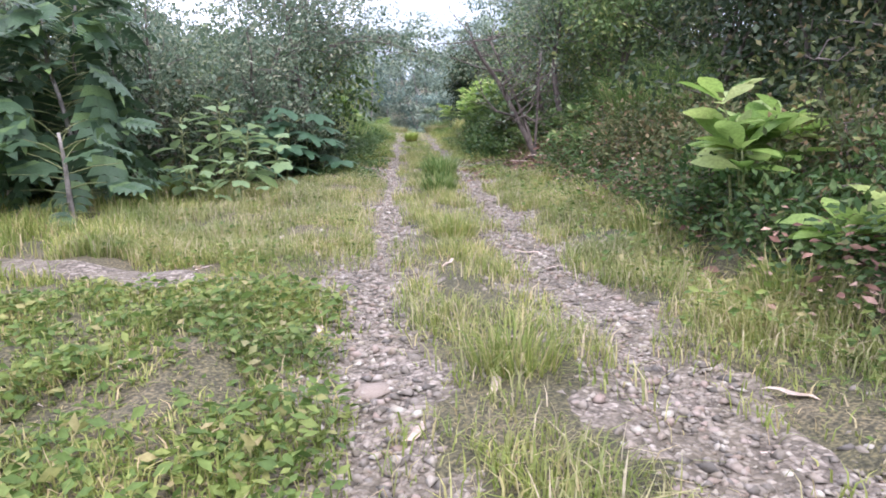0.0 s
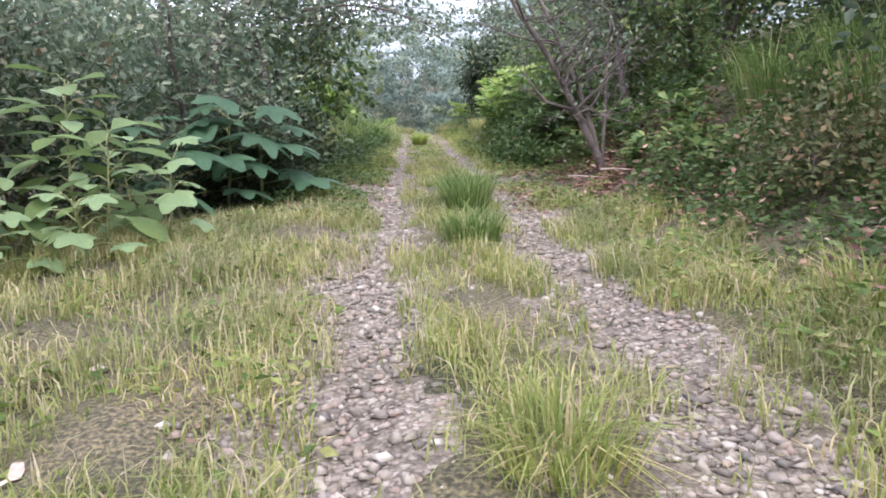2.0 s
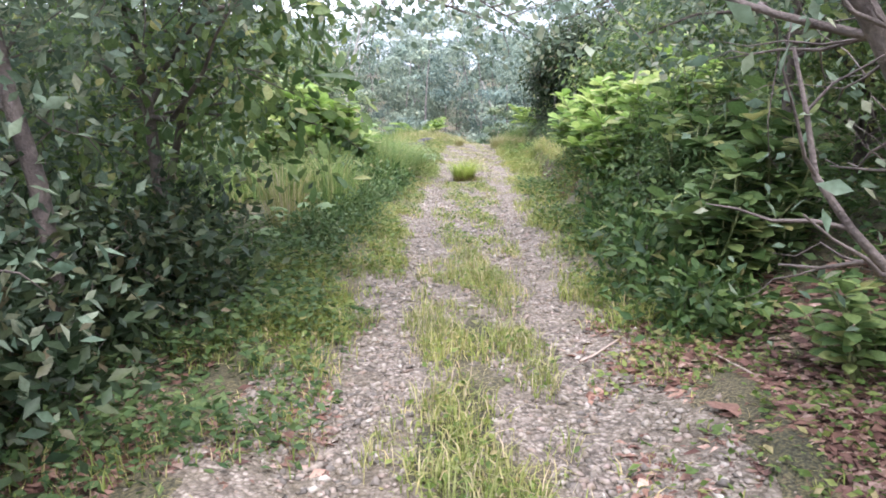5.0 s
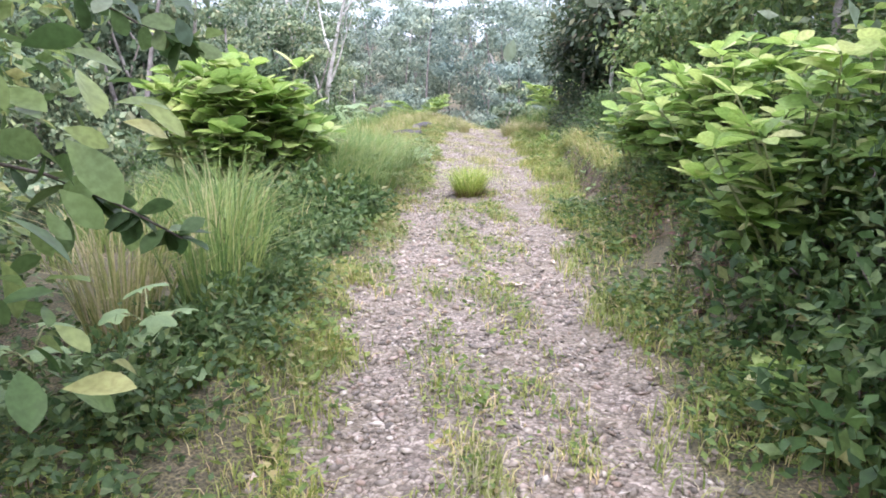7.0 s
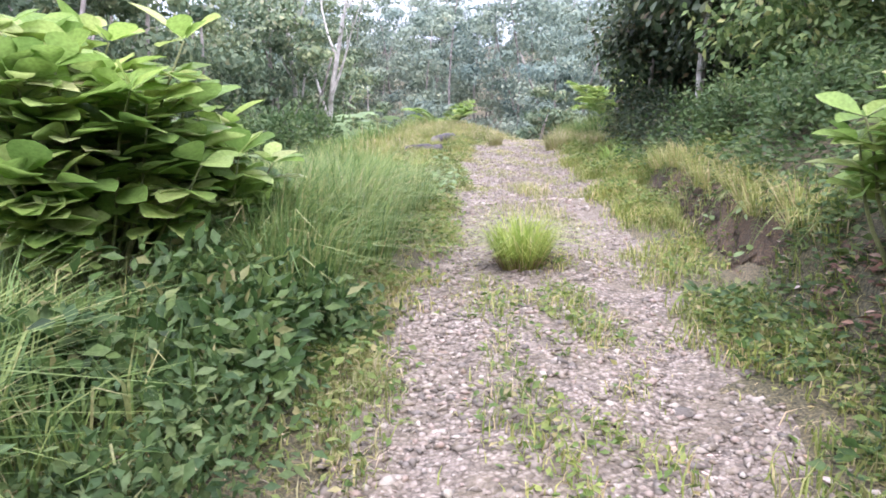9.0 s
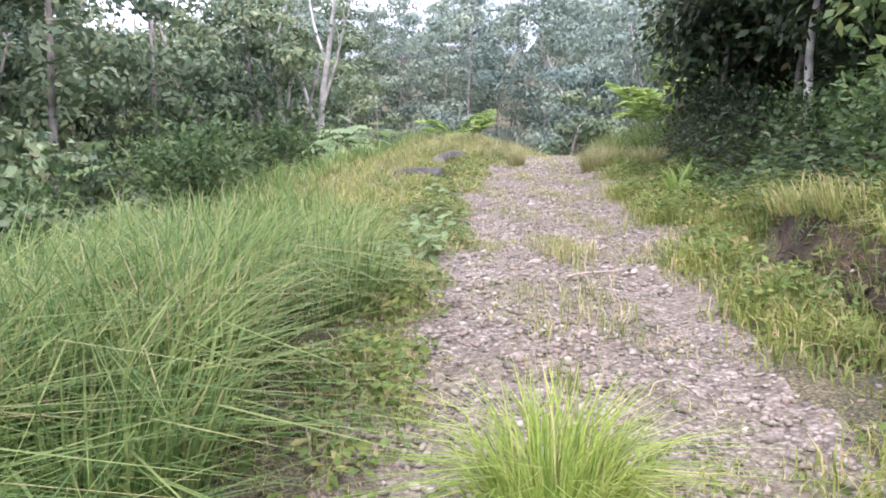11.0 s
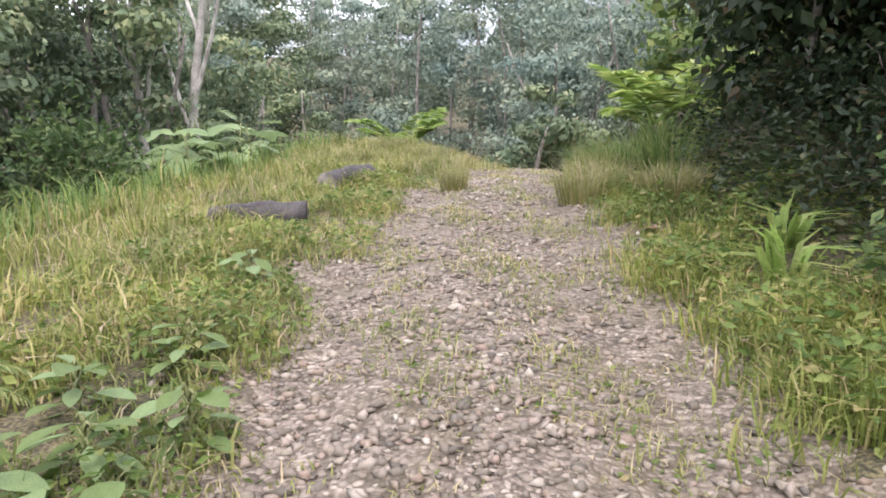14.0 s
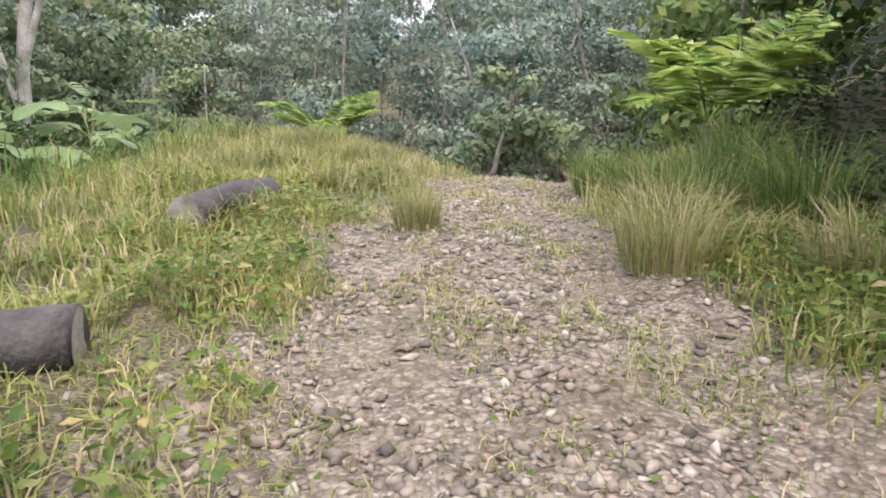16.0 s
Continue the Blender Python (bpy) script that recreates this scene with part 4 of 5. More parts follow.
def bare_tree(x, y):
    """A leaning, much-branched tree with grey twigs and few leaves."""
    t = thing("bare_tree", x, y, "leaning grey-brown tree with bare forked branches", "tree")
    wood, tips = Acc(), []
    for lean, ln, r in (((-0.46, 0.0), 2.9, 0.07), ((-0.22, -0.05), 2.7, 0.045), ((0.08, 0.2), 2.4, 0.034)):
        p, rad = bough((rng.uniform(-0.05, 0.12), 0, -0.1), (lean[0], lean[1], 1), ln, r, 8, 0.045, 0.0, 0.45)
        wood.add(*tube(p, rad, 7))
        for k in range(3, 9):
            for _ in range(3):
                a = rng.uniform(0, 6.28)
                b, br = bough(p[k], (math.cos(a), math.sin(a), rng.uniform(0.0, 0.7)), rng.uniform(0.6, 1.5), rad[k] * 0.5, 6, 0.2, 0.03)
                wood.add(*tube(b, br, 5))
                for q in (2, 3, 4, 5):
                    c, cr = bough(b[q], (b[q] - b[q - 1]) + rng.normal(0, 0.12, 3), rng.uniform(0.25, 0.7), br[q] * 0.6, 4, 0.3, 0.02)
                    wood.add(*tube(c, cr, 4))
                    tips.append(c[-1])
    part("trunk", wood, BARK, t, smooth=True)
    tips = np.array(tips)
    pos = tips[rng.integers(0, len(tips), 900)] + rng.normal(0, 0.14, (900, 3))
    part("foliage", Acc().add(*leaves(LEAF2, pos, rng.normal(0, 1, pos.shape), 0.08 * rng.uniform(0.6, 1.4, 900))), GREYLEAF, t)
    return t


bare_tree(2.05, 15.3)
grass_tuft("median_grass_clump", -0.05, 12.7, 0.5, 0.22, 420, REED, "long green grass clump between the ruts", "median clumps", 0.8, 0.011)
grass_tuft("median_grass_clump", 0.0, 13.4, 0.55, 0.25, 480, REED, "long green grass clump between the ruts", "median clumps", 0.8, 0.011)
grass_tuft("median_grass_clump", 0.35, 3.3, 0.3, 0.2, 260, GRASS, "light green grass clump between the ruts", "median clumps", 0.9, 0.009)
grass_tuft("median_grass_clump", 0.12, 7.0, 0.32, 0.22, 280, GRASS, "light green grass clump between the ruts", "median clumps", 0.9, 0.009)
grass_tuft("median_grass_clump", -0.05, 10.9, 0.4, 0.25, 360, REED, "long green grass clump between the ruts", "median clumps", 0.8, 0.01)
for x, y in ((1.75, 8.2), (2.05, 4.1), (1.9, 6.4)):
    grass_tuft("verge_grass_clump", x, y, 0.4, 0.16, 180, GRASS, "upright green grass clump at the bank's foot", "verge clumps", 0.7, 0.01)

# ---- past the thicket ----
for x, y, h, s, k in ((2.2, 18.9, 1.8, 0.7, 12), (1.75, 20.4, 1.9, 0.7, 12), (1.5, 22.7, 2.0, 0.8, 20), (1.5, 24.4, 1.9, 0.75, 22), (1.45, 25.7, 1.7, 0.7, 18), (2.3, 23.3, 2.2, 0.8, 14), (2.4, 21.3, 2.3, 0.8, 12)):
    rosette_shrub("glossy_green_shrub", x, y, h, s, k, 8, 0.23, LIMELEAF if y > 22 else MIDLEAF, "tall shrub with glossy oval green leaves", "glossy tall shrubs", tiers=5, along=0.85, width=1.25)
rosette_shrub("yellowing_shrub", 1.15, 26.9, 1.3, 0.75, 16, 9, 0.26, LIMELEAF, "lime green shrub with some yellowed lower leaves", tiers=3)
for x, y, h, s, k in ((-4.15, 26.8, 2.25, 1.15, 46), (-4.95, 27.4, 2.4, 1.1, 34), (-3.8, 27.7, 1.7, 0.8, 22)):
    rosette_shrub("lime_shrub", x, y, h, s, k, 9, 0.30, LIMELEAF, "dense lime green shrub with upright leaf rosettes", "lime shrubs", tiers=4, along=0.55, width=1.35, tilt=0.7)
for x, y, h in ((-2.75, 22.6, 1.25), (-3.0, 23.4, 1.35), (-3.3, 22.2, 1.2),  (-3.3, 28.6, 0.9), (-2.9, 29.5, 0.8)):
    grass_tuft("reed_clump", x, y, h, 0.26, 210, DRYGRASS if h < 1.23 else REED, "clump of tall arching green reeds on the verge", "reed clumps", 0.65, 0.013)
for x, y in ((-2.6, 21.3), (-3.2, 21.0)):
    leafy_plant("lobed_leaf_plant", x, y, 0.6, 7, 0.3, PALELOBED, "low plant with pale lobed leaves in grass", "plant", "pale lobed plants", 0.012, 0.3, 0.3, 0.5, 0.25)
for x, y, h in ((-2.9, 27.3, 0.85), (-3.3, 27.9, 1.0), (-2.8, 28.5, 0.9), (-3.6, 28.6, 1.05), (-3.1, 29.4, 1.0), (-3.9, 29.6, 1.05), (-3.3, 30.4, 0.95), (-2.9, 31.2, 0.8), (-3.7, 31.2, 0.9)):
    grass_tuft("soft_grass_clump", x, y, h, 0.42, 700, SOFTGRASS, "thick clump of soft arching dark green grass", "soft grass clumps", 0.95, 0.012)
for x, y, h in ((-3.5, 24.5, 0.95), (-3.75, 25.2, 0.95)):
    grass_tuft("soft_grass_clump", x, y, h, 0.3, 300, SOFTGRASS, "thick clump of soft arching dark green grass", "soft grass clumps", 0.9, 0.014)
for x, y, h, s in ((-2.75, 25.9, 0.5, 0.45), (-3.1, 26.3, 0.7, 0.5), (-2.7, 26.7, 0.45, 0.4), (-3.2, 25.4, 0.7, 0.5)):
    tree("shade_bush", x, y, h, s, SHADELEAF, GREENSTEM, "leafy undergrowth at the verge's foot, shade put in its dark colour", 42, 26, 0.11, 0.05, 0.012, 6, 0.17, stems=3, category="bush", group="shade bushes")
for x, y in ((-2.75, 26.2), (-2.6, 27.0), (-2.9, 25.6)):
    frond_plant("verge_fern", x, y, 7, 0.5, 18, 0.7, 0.1, FERN, "small arching fern in dark undergrowth", "fern", "verge ferns", 0, (0.6, 1.1), 0.06)
for x, y, h, s in ((-2.6, 24.6, 0.45, 0.4), (-2.75, 23.9, 0.5, 0.4), (-2.5, 25.3, 0.35, 0.35), (-2.55, 22.9, 0.5, 0.4), (-2.45, 21.9, 0.45, 0.4), (-2.6, 20.8, 0.5, 0.45), (-2.5, 26.6, 0.35, 0.35)):
    tree("verge_bush", x, y, h, s, DARKWEED, GREENSTEM, "low dark leafy bush among the verge grass", 40, 30, 0.075, 0.05, 0.012, 6, 0.15, stems=3, category="bush", group="verge bushes")
for x, y, h, s in ((-5.2, 22.0, 3.4, 1.6), (-6.8, 23.6, 3.6, 1.8), (-8.0, 20.4, 4.6, 2.2)):
    tree("thicket_tree", x, y, h, s, MIDLEAF, BARK, "leafy green tree on the slope below the verge", 130, 40, 0.14, 0.1, 0.06, 9, 0.3, stems=2, group="slope trees")
grass_tuft("round_grass_tuft", -1.2, 28.8, 0.56, 0.19, 850, LIMEGRASS, "round bright green grass tuft between the ruts", "", 1.0, 0.008, dry=260)
grass_tuft("grass_tuft", -2.12, 41.4, 0.40, 0.16, 300, DRYGRASS, "yellow-green grass tuft beside the rut", "small tufts", 0.6, 0.009)
for x, y, h in ((-0.55, 40.3, 0.5), (-0.3, 41.2, 0.55), (-0.1, 42.4, 0.6), (0.25, 39.6, 0.5), (0.1, 41.6, 0.7), (0.5, 40.8, 0.75), (0.6, 42.2, 0.8), (-0.2, 44.0, 0.6)):
    grass_tuft("grass_tuft", x, y, h, 0.28, 480, DRYGRASS if h < 0.58 else REED, "tall grass tuft at the bank's foot", "bank-foot tufts", 0.7, 0.010)
for x, y in ((0.35, 36.6), (0.6, 37.4)):
    grass_tuft("strap_leaf_plant", x, y, 0.42, 0.07, 22, LIMELEAF, "strap-leaved plant with yellow-edged arching leaves", "strap-leaved plants", 1.1, 0.07)
for x, y, n_ in ((-3.3, 32.5, 11), (-3.2, 33.4, 10), (-3.8, 31.9, 10), (-3.5, 31.4, 9), (-3.6, 34.4, 9)):
    frond_plant("fern", x, y, n_, 0.75, 32, 0.8, 0.11, FERN, "arching light green fern among tall grass", "fern", "ferns", 0, (0.7, 1.2), 0.06)
for x, y in ((-2.6, 34.2), (-2.75, 35.1), (-2.55, 33.4), (-2.95, 36.4), (-2.7, 32.8), (-2.9, 34.6), (-2.45, 33.0), (-2.35, 33.7), (-2.6, 32.4), (-2.4, 34.5), (-2.8, 33.9)):
    leafy_plant("verge_weed", x, y, 0.3, 16, 0.17, BROAD, "leafy light green weed beside the gravel", "weed", "verge weeds", 0.006, 0.1, 0.3, 0.3, 0.1)
for x, y, h, s in ((1.95, 41.0, 3.6, 1.7), (1.55, 39.8, 3.0, 1.35), (2.5, 38.9, 4.0, 1.9), (3.2, 37.4, 4.2, 2.0), (4.6, 39.2, 4.6, 2.2), (2.9, 34.6, 3.8, 1.7), (4.4, 32.2, 4.0, 2.0), (4.2, 29.0, 3.8, 1.9), (5.6, 35.4, 4.8, 2.2)):
    tree("dark_tree", x, y, h, s, DARKLEAF if y > 36 else MIDLEAF, GREYBARK, "dark tree with drooping leathery leaves on the bank", 150, 44, 0.16, 0.25, 0.07, 10, 0.34, LEAF2, 0.55, "dark bank trees", width=1.2)
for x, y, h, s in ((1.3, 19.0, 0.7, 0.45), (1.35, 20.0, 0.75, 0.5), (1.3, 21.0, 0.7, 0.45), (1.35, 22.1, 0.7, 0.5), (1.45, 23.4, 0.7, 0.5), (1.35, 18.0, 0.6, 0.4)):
    tree("shade_bush", x, y, h, s, SHADELEAF, BARK, "leafy undergrowth below the glossy shrubs, shade put in its dark colour", 45, 28, 0.11, 0.03, 0.015, 6, 0.17, stems=3, category="bush", group="shade bushes")
rosette_shrub("lime_sprout", 0.95, 21.5, 0.42, 0.15, 5, 6, 0.13, LIMELEAF, "young lime green sprout beside the rut", tiers=3, along=0.6)
# Past y 36.5 the bushes' DARKLEAF paints in the trees' dark interior.
for x, y, h, s in ((1.9, 20.9, 1.2, 0.8), (2.0, 22.6, 1.2, 0.9), (2.0, 24.0, 1.2, 0.9), (2.2, 19.6, 1.1, 0.8), (2.1, 25.6, 1.0, 0.8), (1.6, 37.6, 0.9, 0.8), (2.0, 36.2, 1.0, 0.8), (1.7, 39.6, 0.9, 0.8), (2.2, 34.6, 0.9, 0.8), (1.8, 32.8, 0.8, 0.7), (2.0, 30.6, 0.8, 0.7)):
    tree("creeper_bush", x, y, h, s, DARKLEAF if y > 36.5 else DARKWEED, BARK, "dark green creeper-covered bush on the bank", 70, 40, 0.08, 0.02, 0.02, 6, 0.22, stems=3, category="bush", group="creeper bushes")
tree("pale_trunk_tree", 2.0, 36.7, 4.6, 1.2, DARKLEAF, PALEBARK, "slender tree with a bare pale trunk", 50, 26, 0.2, 0.7, 0.07, 5, 0.34, LEAF6, 0.5)
for x, y, l_ in ((0.75, 43.6, 1.25), (1.3, 44.4, 1.4)):
    frond_plant("palm_plant", x, y, 8, l_, 16, 0.55, 0.5, PALM, "bright green palm with broad arching fronds", "palm", "bank palms", 0.75, (0.8, 1.5), 0.17)


def log(x, y, length, r, turn, label):
    t = thing("log", x, y, label, "log", "cut logs", turn, r * 0.9)
    u = np.linspace(-0.5, 0.5, 9)
    path = np.stack([u * length, 0.03 * np.sin(u * 5), 0.01 * np.cos(u * 7)], 1)
    v, f = tube(path, r * (1 + 0.07 * np.sin(u * 17)), 14)
    v[:-1] += rng.normal(0, r * 0.035, (len(v) - 1, 3))
    part("bark", Acc().add(v, f), LOGWOOD, t, smooth=True)
    for s in (-1, 1):
        a = np.linspace(0, 6.283, 14, endpoint=False)
        e = path[0 if s < 0 else -1] + np.array([s * 0.006, 0, 0])
        rim = e + np.stack([0 * a, np.cos(a) * r * 0.97, np.sin(a) * r * 0.97], 1)
        part("cut_end", Acc().add(np.concatenate([[e], rim]), [(0, 1 + i, 1 + (i + 1) % 14) for i in range(14)]), CUTWOOD, t, "weathered grey cut end")
    return t


log(-3.6, 38.38, 0.85, 0.13, 16, "dark weathered cut log lying in grass")
log(-3.5, 41.3, 1.0, 0.16, 70, "grey weathered log lying on the grassy bank")

for i in range(16):
    y = 27.9 + i * 0.36
    x = float(xc(y)) + 2.06 + rng.uniform(-0.05, 0.12)
    frond_plant("bank_fern", x, y, 5, rng.uniform(0.35, 0.6), 16, 1.0, 0.10, FERN, "small fern hanging over the earth bank", "fern", "bank ferns", 0, (0.2, 0.7), 0.06)
for i in range(9):
    y = 28.1 + i * 0.58
    d_ = 1.72 + 0.26 * rng.uniform()
    leafy_plant("bank_weed", float(xc(y)) + d_, y, rng.uniform(0.12, 0.25), 9, 0.11, BROAD, "small green weed clinging to the earth bank", "weed", "bank weeds", 0.005, 0.1, 0.3, 0.3, 0.09)
for i in range(12):
    y = 28.0 + i * 0.46
    x = float(xc(y)) + 2.0 + rng.uniform(-0.04, 0.12)
    grass_tuft("bank_edge_tuft", x, y, rng.uniform(0.25, 0.45), 0.16, 120, GRASS, "grass tuft hanging over the earth bank's edge", "bank edge tufts", 1.3, 0.009)

# ---- the slope below and the woods ahead ----


def forked_tree(x, y, height, label, lean=(0.1, 0), forks=4):
    t = thing("pale_forked_tree", x, y, label, "tree", "pale forked trees")
    wood = Acc()
    p, r = bough((0, 0, -0.2), (lean[0], lean[1], 1), height, 0.13, 12, 0.06, 0.02, 0.3)
    wood.add(*tube(p, r, 8))
    tips = [p[-1], p[-2]]
    for i in range(forks):
        k = int(4 + i * 7 / forks)
        a = rng.uniform(-0.5, 0.5) + (0 if i % 2 else math.pi)
        b, br = bough(p[k], (math.cos(a) * 0.5, math.sin(a) * 0.4, 1.0), height * rng.uniform(0.28, 0.45), r[k] * 0.65, 7, 0.07, 0.05, 0.3)
        wood.add(*tube(b, br, 6))
        tips += [b[-1], b[-2]]
        for q in (3, 5):
            c, cr = bough(b[q], (b[q] - b[q - 1]) + rng.normal(0, 0.12, 3), height * 0.15, br[q] * 0.6, 5, 0.2)
            wood.add(*tube(c, cr, 5))
            tips.append(c[-1])
    part("trunk", wood, PALEBARK, t, smooth=True)
    tips = np.array(tips)
    pos = tips[rng.integers(0, len(tips), 700)] + rng.normal(0, 0.38, (700, 3))
    part("foliage", Acc().add(*leaves(LEAF2, pos, rng.normal(0, 1, pos.shape), 0.17 * rng.uniform(0.6, 1.3, 700))), FARLEAF, t)


forked_tree(-8.5, 47.0, 8.5, "pale-barked forked tree rising from the slope", (0.08, 0))
forked_tree(-9.5, 47.2, 8.0, "pale-barked forked tree with a short fork", (-0.02, 0))
forked_tree(-14.5, 43.5, 7.5, "leaning pale-barked tree on the slope", (-0.45, 0))
frond_plant("crest_palm", -5.4, 58.5, 20, 2.3, 24, 0.6, 0.6, PALM, "bright green palm beyond the crest", "palm", "", 3.7, (0.3, 1.6), 0.16, 0.12)
for x, y, h, s in ((-6.0, 35.2, 1.3, 0.8), (-6.6, 36.6, 1.5, 0.9), (-7.3, 33.6, 1.6, 1.0), (-7.6, 38.6, 1.6, 1.1), (-6.9, 40.8, 1.4, 0.9), (-6.6, 44.4, 1.3, 0.9), (-7.2, 31.0, 1.6, 1.0)):
    tree("slope_bush", x, y, h, s, DARKWEED, BARK, "mid-green leafy bush on the slope's edge", 60, 36, 0.11, 0.05, 0.03, 6, 0.22, stems=3, category="bush", group="slope bushes")
for x, y in ((-6.2, 42.4), (-6.7, 43.2), (-5.9, 44.0)):
    leafy_plant("giant_leaf_plant", x, y, 0.9, 8, 0.75, PALELOBED, "plant with broad pale green leaves on the slope", "plant", "slope giant leaves", 0.02, 0.3, 0.2, 0.6, 0.4)
for x, y in ((-8.2, 37.4), (-7.2, 46.4), (-6.8, 48.2)):
    leafy_plant("cut_leaf_plant", x, y, 2.0, 10, 0.7, [long_lobed_leaf(BROADLEAF, "pale_cut_leaf", 5)], "plant with pale deeply cut leaves on the slope", "plant", "pale cut-leaf plants", 0.03, 0.4, 0.2, 0.6, 0.4)


def wood(name, spots, leaf, size, per, puff, label, trunk_mat=GREYBARK):
    """A stretch of far wood: trunks and ragged crowns in one sheet of stuff."""
    g, w = Acc(), Acc()
    for x, y, h, s in spots:
        z0 = float(H(x, y))
        k = int(8 * s)
        a, u = rng.uniform(0, 6.283, k), rng.uniform(-1, 1, k)
        rr = np.sqrt(1 - u * u) * rng.uniform(0.35, 1.0, k)
        c = np.stack([x + s * rr * np.cos(a), y + s * rr * np.sin(a), z0 + h * (0.55 + 0.38 * u) + rng.normal(0, 0.25, k)], 1)
        idx = np.repeat(np.arange(k), (per * 1.8 * rng.uniform(0.5, 1.5, k)).astype(int))
        ball = unit(rng.normal(0, 1, (len(idx), 3)) + [0, 0, 0.45])
        off = ball * np.array([1, 1, 0.42]) * (puff * rng.uniform(1.0, 2.1, k)[idx] * rng.uniform(0.55, 1.12, len(idx)))[:, None]
        way = np.cross(ball, rng.normal(0, 1, ball.shape)) + [0, 0, -0.3]
        g.add(*leaves(LEAF2, c[idx] + off, way, size * rng.uniform(0.6, 1.4, len(idx)), 1.0, 1.25, ball + [0, 0, 0.25]))
        ci = np.repeat(np.arange(k), 22)
        cb = unit(rng.normal(0, 1, (len(ci), 3)))
        g.add(*leaves(LEAF2, c[ci] + cb * [1, 1, 0.6] * puff * 0.7, np.cross(cb, rng.normal(0, 1, cb.shape)), size * 1.7, 1.0, 1.4, cb))
        p, r = bough((x, y, z0 - 0.2), (rng.normal(0, 0.1), rng.normal(0, 0.1), 1), h * 0.9, 0.11, 6, 0.07)
        w.add(*tube(p, r, 5))
    ob = tagged(new(name, g.mesh(name, leaf)), label, "woods", kind="stuff")
    tagged(new("wood_trunks", w.mesh("wood_trunks", trunk_mat, True)), "grey slender trunks of the woods", "trunks", kind="stuff")
    return ob


def spots(n_, x0, x1, y0, y1, h0, h1, s0, s1):
    return [(rng.uniform(x0, x1), rng.uniform(y0, y1), rng.uniform(h0, h1), rng.uniform(s0, s1)) for _ in range(n_)]


wood("near_woods", spots(40, -17, -9.5, 24, 60, 5.5, 8.5, 1.5, 2.4), FARLEAF, 0.15, 80, 0.5, "grey-green woods on the slope below the track")
wood("near_woods", spots(16, -11, -8.0, 28, 50, 2.0, 3.4, 1.2, 1.8), FARLEAF, 0.17, 44, 0.42, "green undergrowth on the slope below the track")
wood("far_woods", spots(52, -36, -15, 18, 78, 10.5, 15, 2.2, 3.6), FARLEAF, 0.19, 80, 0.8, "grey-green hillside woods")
# The woods and thicket past the crest get their haze from leaf colour.
wood("far_woods", spots(66, -22, 24, 64, 92, 10, 15.5, 2.2, 3.6), HAZEBLUELEAF, 0.2, 80, 0.85, "woods beyond the crest, haze painted into their blue-green leaves")
wood("grey_thicket", spots(22, -2.0, 10, 55, 66, 5.5, 8, 1.6, 2.6), HAZEBLUELEAF, 0.15, 90, 0.6, "grey-green bamboo-like thicket beyond the crest, paled by painted haze")
wood("crest_bushes", spots(10, -2.5, 6, 51, 56, 1.6, 2.8, 0.9, 1.4), FARLEAF, 0.16, 60, 0.4, "dark bushes where the track dips away")
wood("crest_bushes", spots(14, -12, -3.5, 51, 57, 1.2, 1.9, 0.9, 1.3), FARLEAF, 0.18, 50, 0.42, "green bushes beyond the grassy mound")
wood("bank_woods", spots(46, 6.5, 20, -6, 62, 5, 8, 1.8, 3.0), FARLEAF, 0.19, 55, 0.6, "dark woods on the rising bank")
wood("bank_woods", spots(12, 2.6, 6.5, 44, 56, 3, 5.5, 1.4, 2.2), MIDLEAF, 0.18, 50, 0.45, "green trees on the bank by the crest")
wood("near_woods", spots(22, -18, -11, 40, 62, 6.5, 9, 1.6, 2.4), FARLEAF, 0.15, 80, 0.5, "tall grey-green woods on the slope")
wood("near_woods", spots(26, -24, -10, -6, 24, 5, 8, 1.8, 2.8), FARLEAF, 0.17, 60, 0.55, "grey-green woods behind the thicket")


def ridge(name, y, h, seed, x0, x1, mat, label):
    xs = np.linspace(x0, x1, 120)
    top = h * (0.7 + 0.22 * np.sin(xs * 0.011 + seed) + 0.1 * np.sin(xs * 0.037 + seed * 2) + 0.035 * np.sin(xs * 0.19) + 0.02 * np.sin(xs * 0.53))
    rows_ = np.linspace(0, 1, 10)
    X, U = np.meshgrid(xs, rows_, indexing="ij")
    Z = -20 + (top[:, None] + 20) * U
    Y = y + 60 * U + 6 * np.sin(X * 0.07) * U
    ob = new(name, Acc().add(np.stack([X, Y, Z], 2).reshape(-1, 3), grid_faces(120, 10)).mesh(name, mat, True))
    return tagged(ob, label, "mountains", kind="structure")


# Hill material with mist put into its colour: pale patches and a faint glow.
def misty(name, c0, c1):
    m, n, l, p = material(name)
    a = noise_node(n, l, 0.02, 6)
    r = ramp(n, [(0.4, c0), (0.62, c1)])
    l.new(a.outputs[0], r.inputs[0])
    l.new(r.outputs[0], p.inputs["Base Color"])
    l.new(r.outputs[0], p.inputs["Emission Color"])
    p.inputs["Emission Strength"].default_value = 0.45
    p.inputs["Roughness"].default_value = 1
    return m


ridge("backdrop", 260, 62, 0.4, -420, 420, misty("painted_mist_hill", (0.13, 0.165, 0.165), (0.36, 0.40, 0.42)), "grey-green mountainside with low cloud painted on as pale glowing mist")

# ---- litter on the track ----


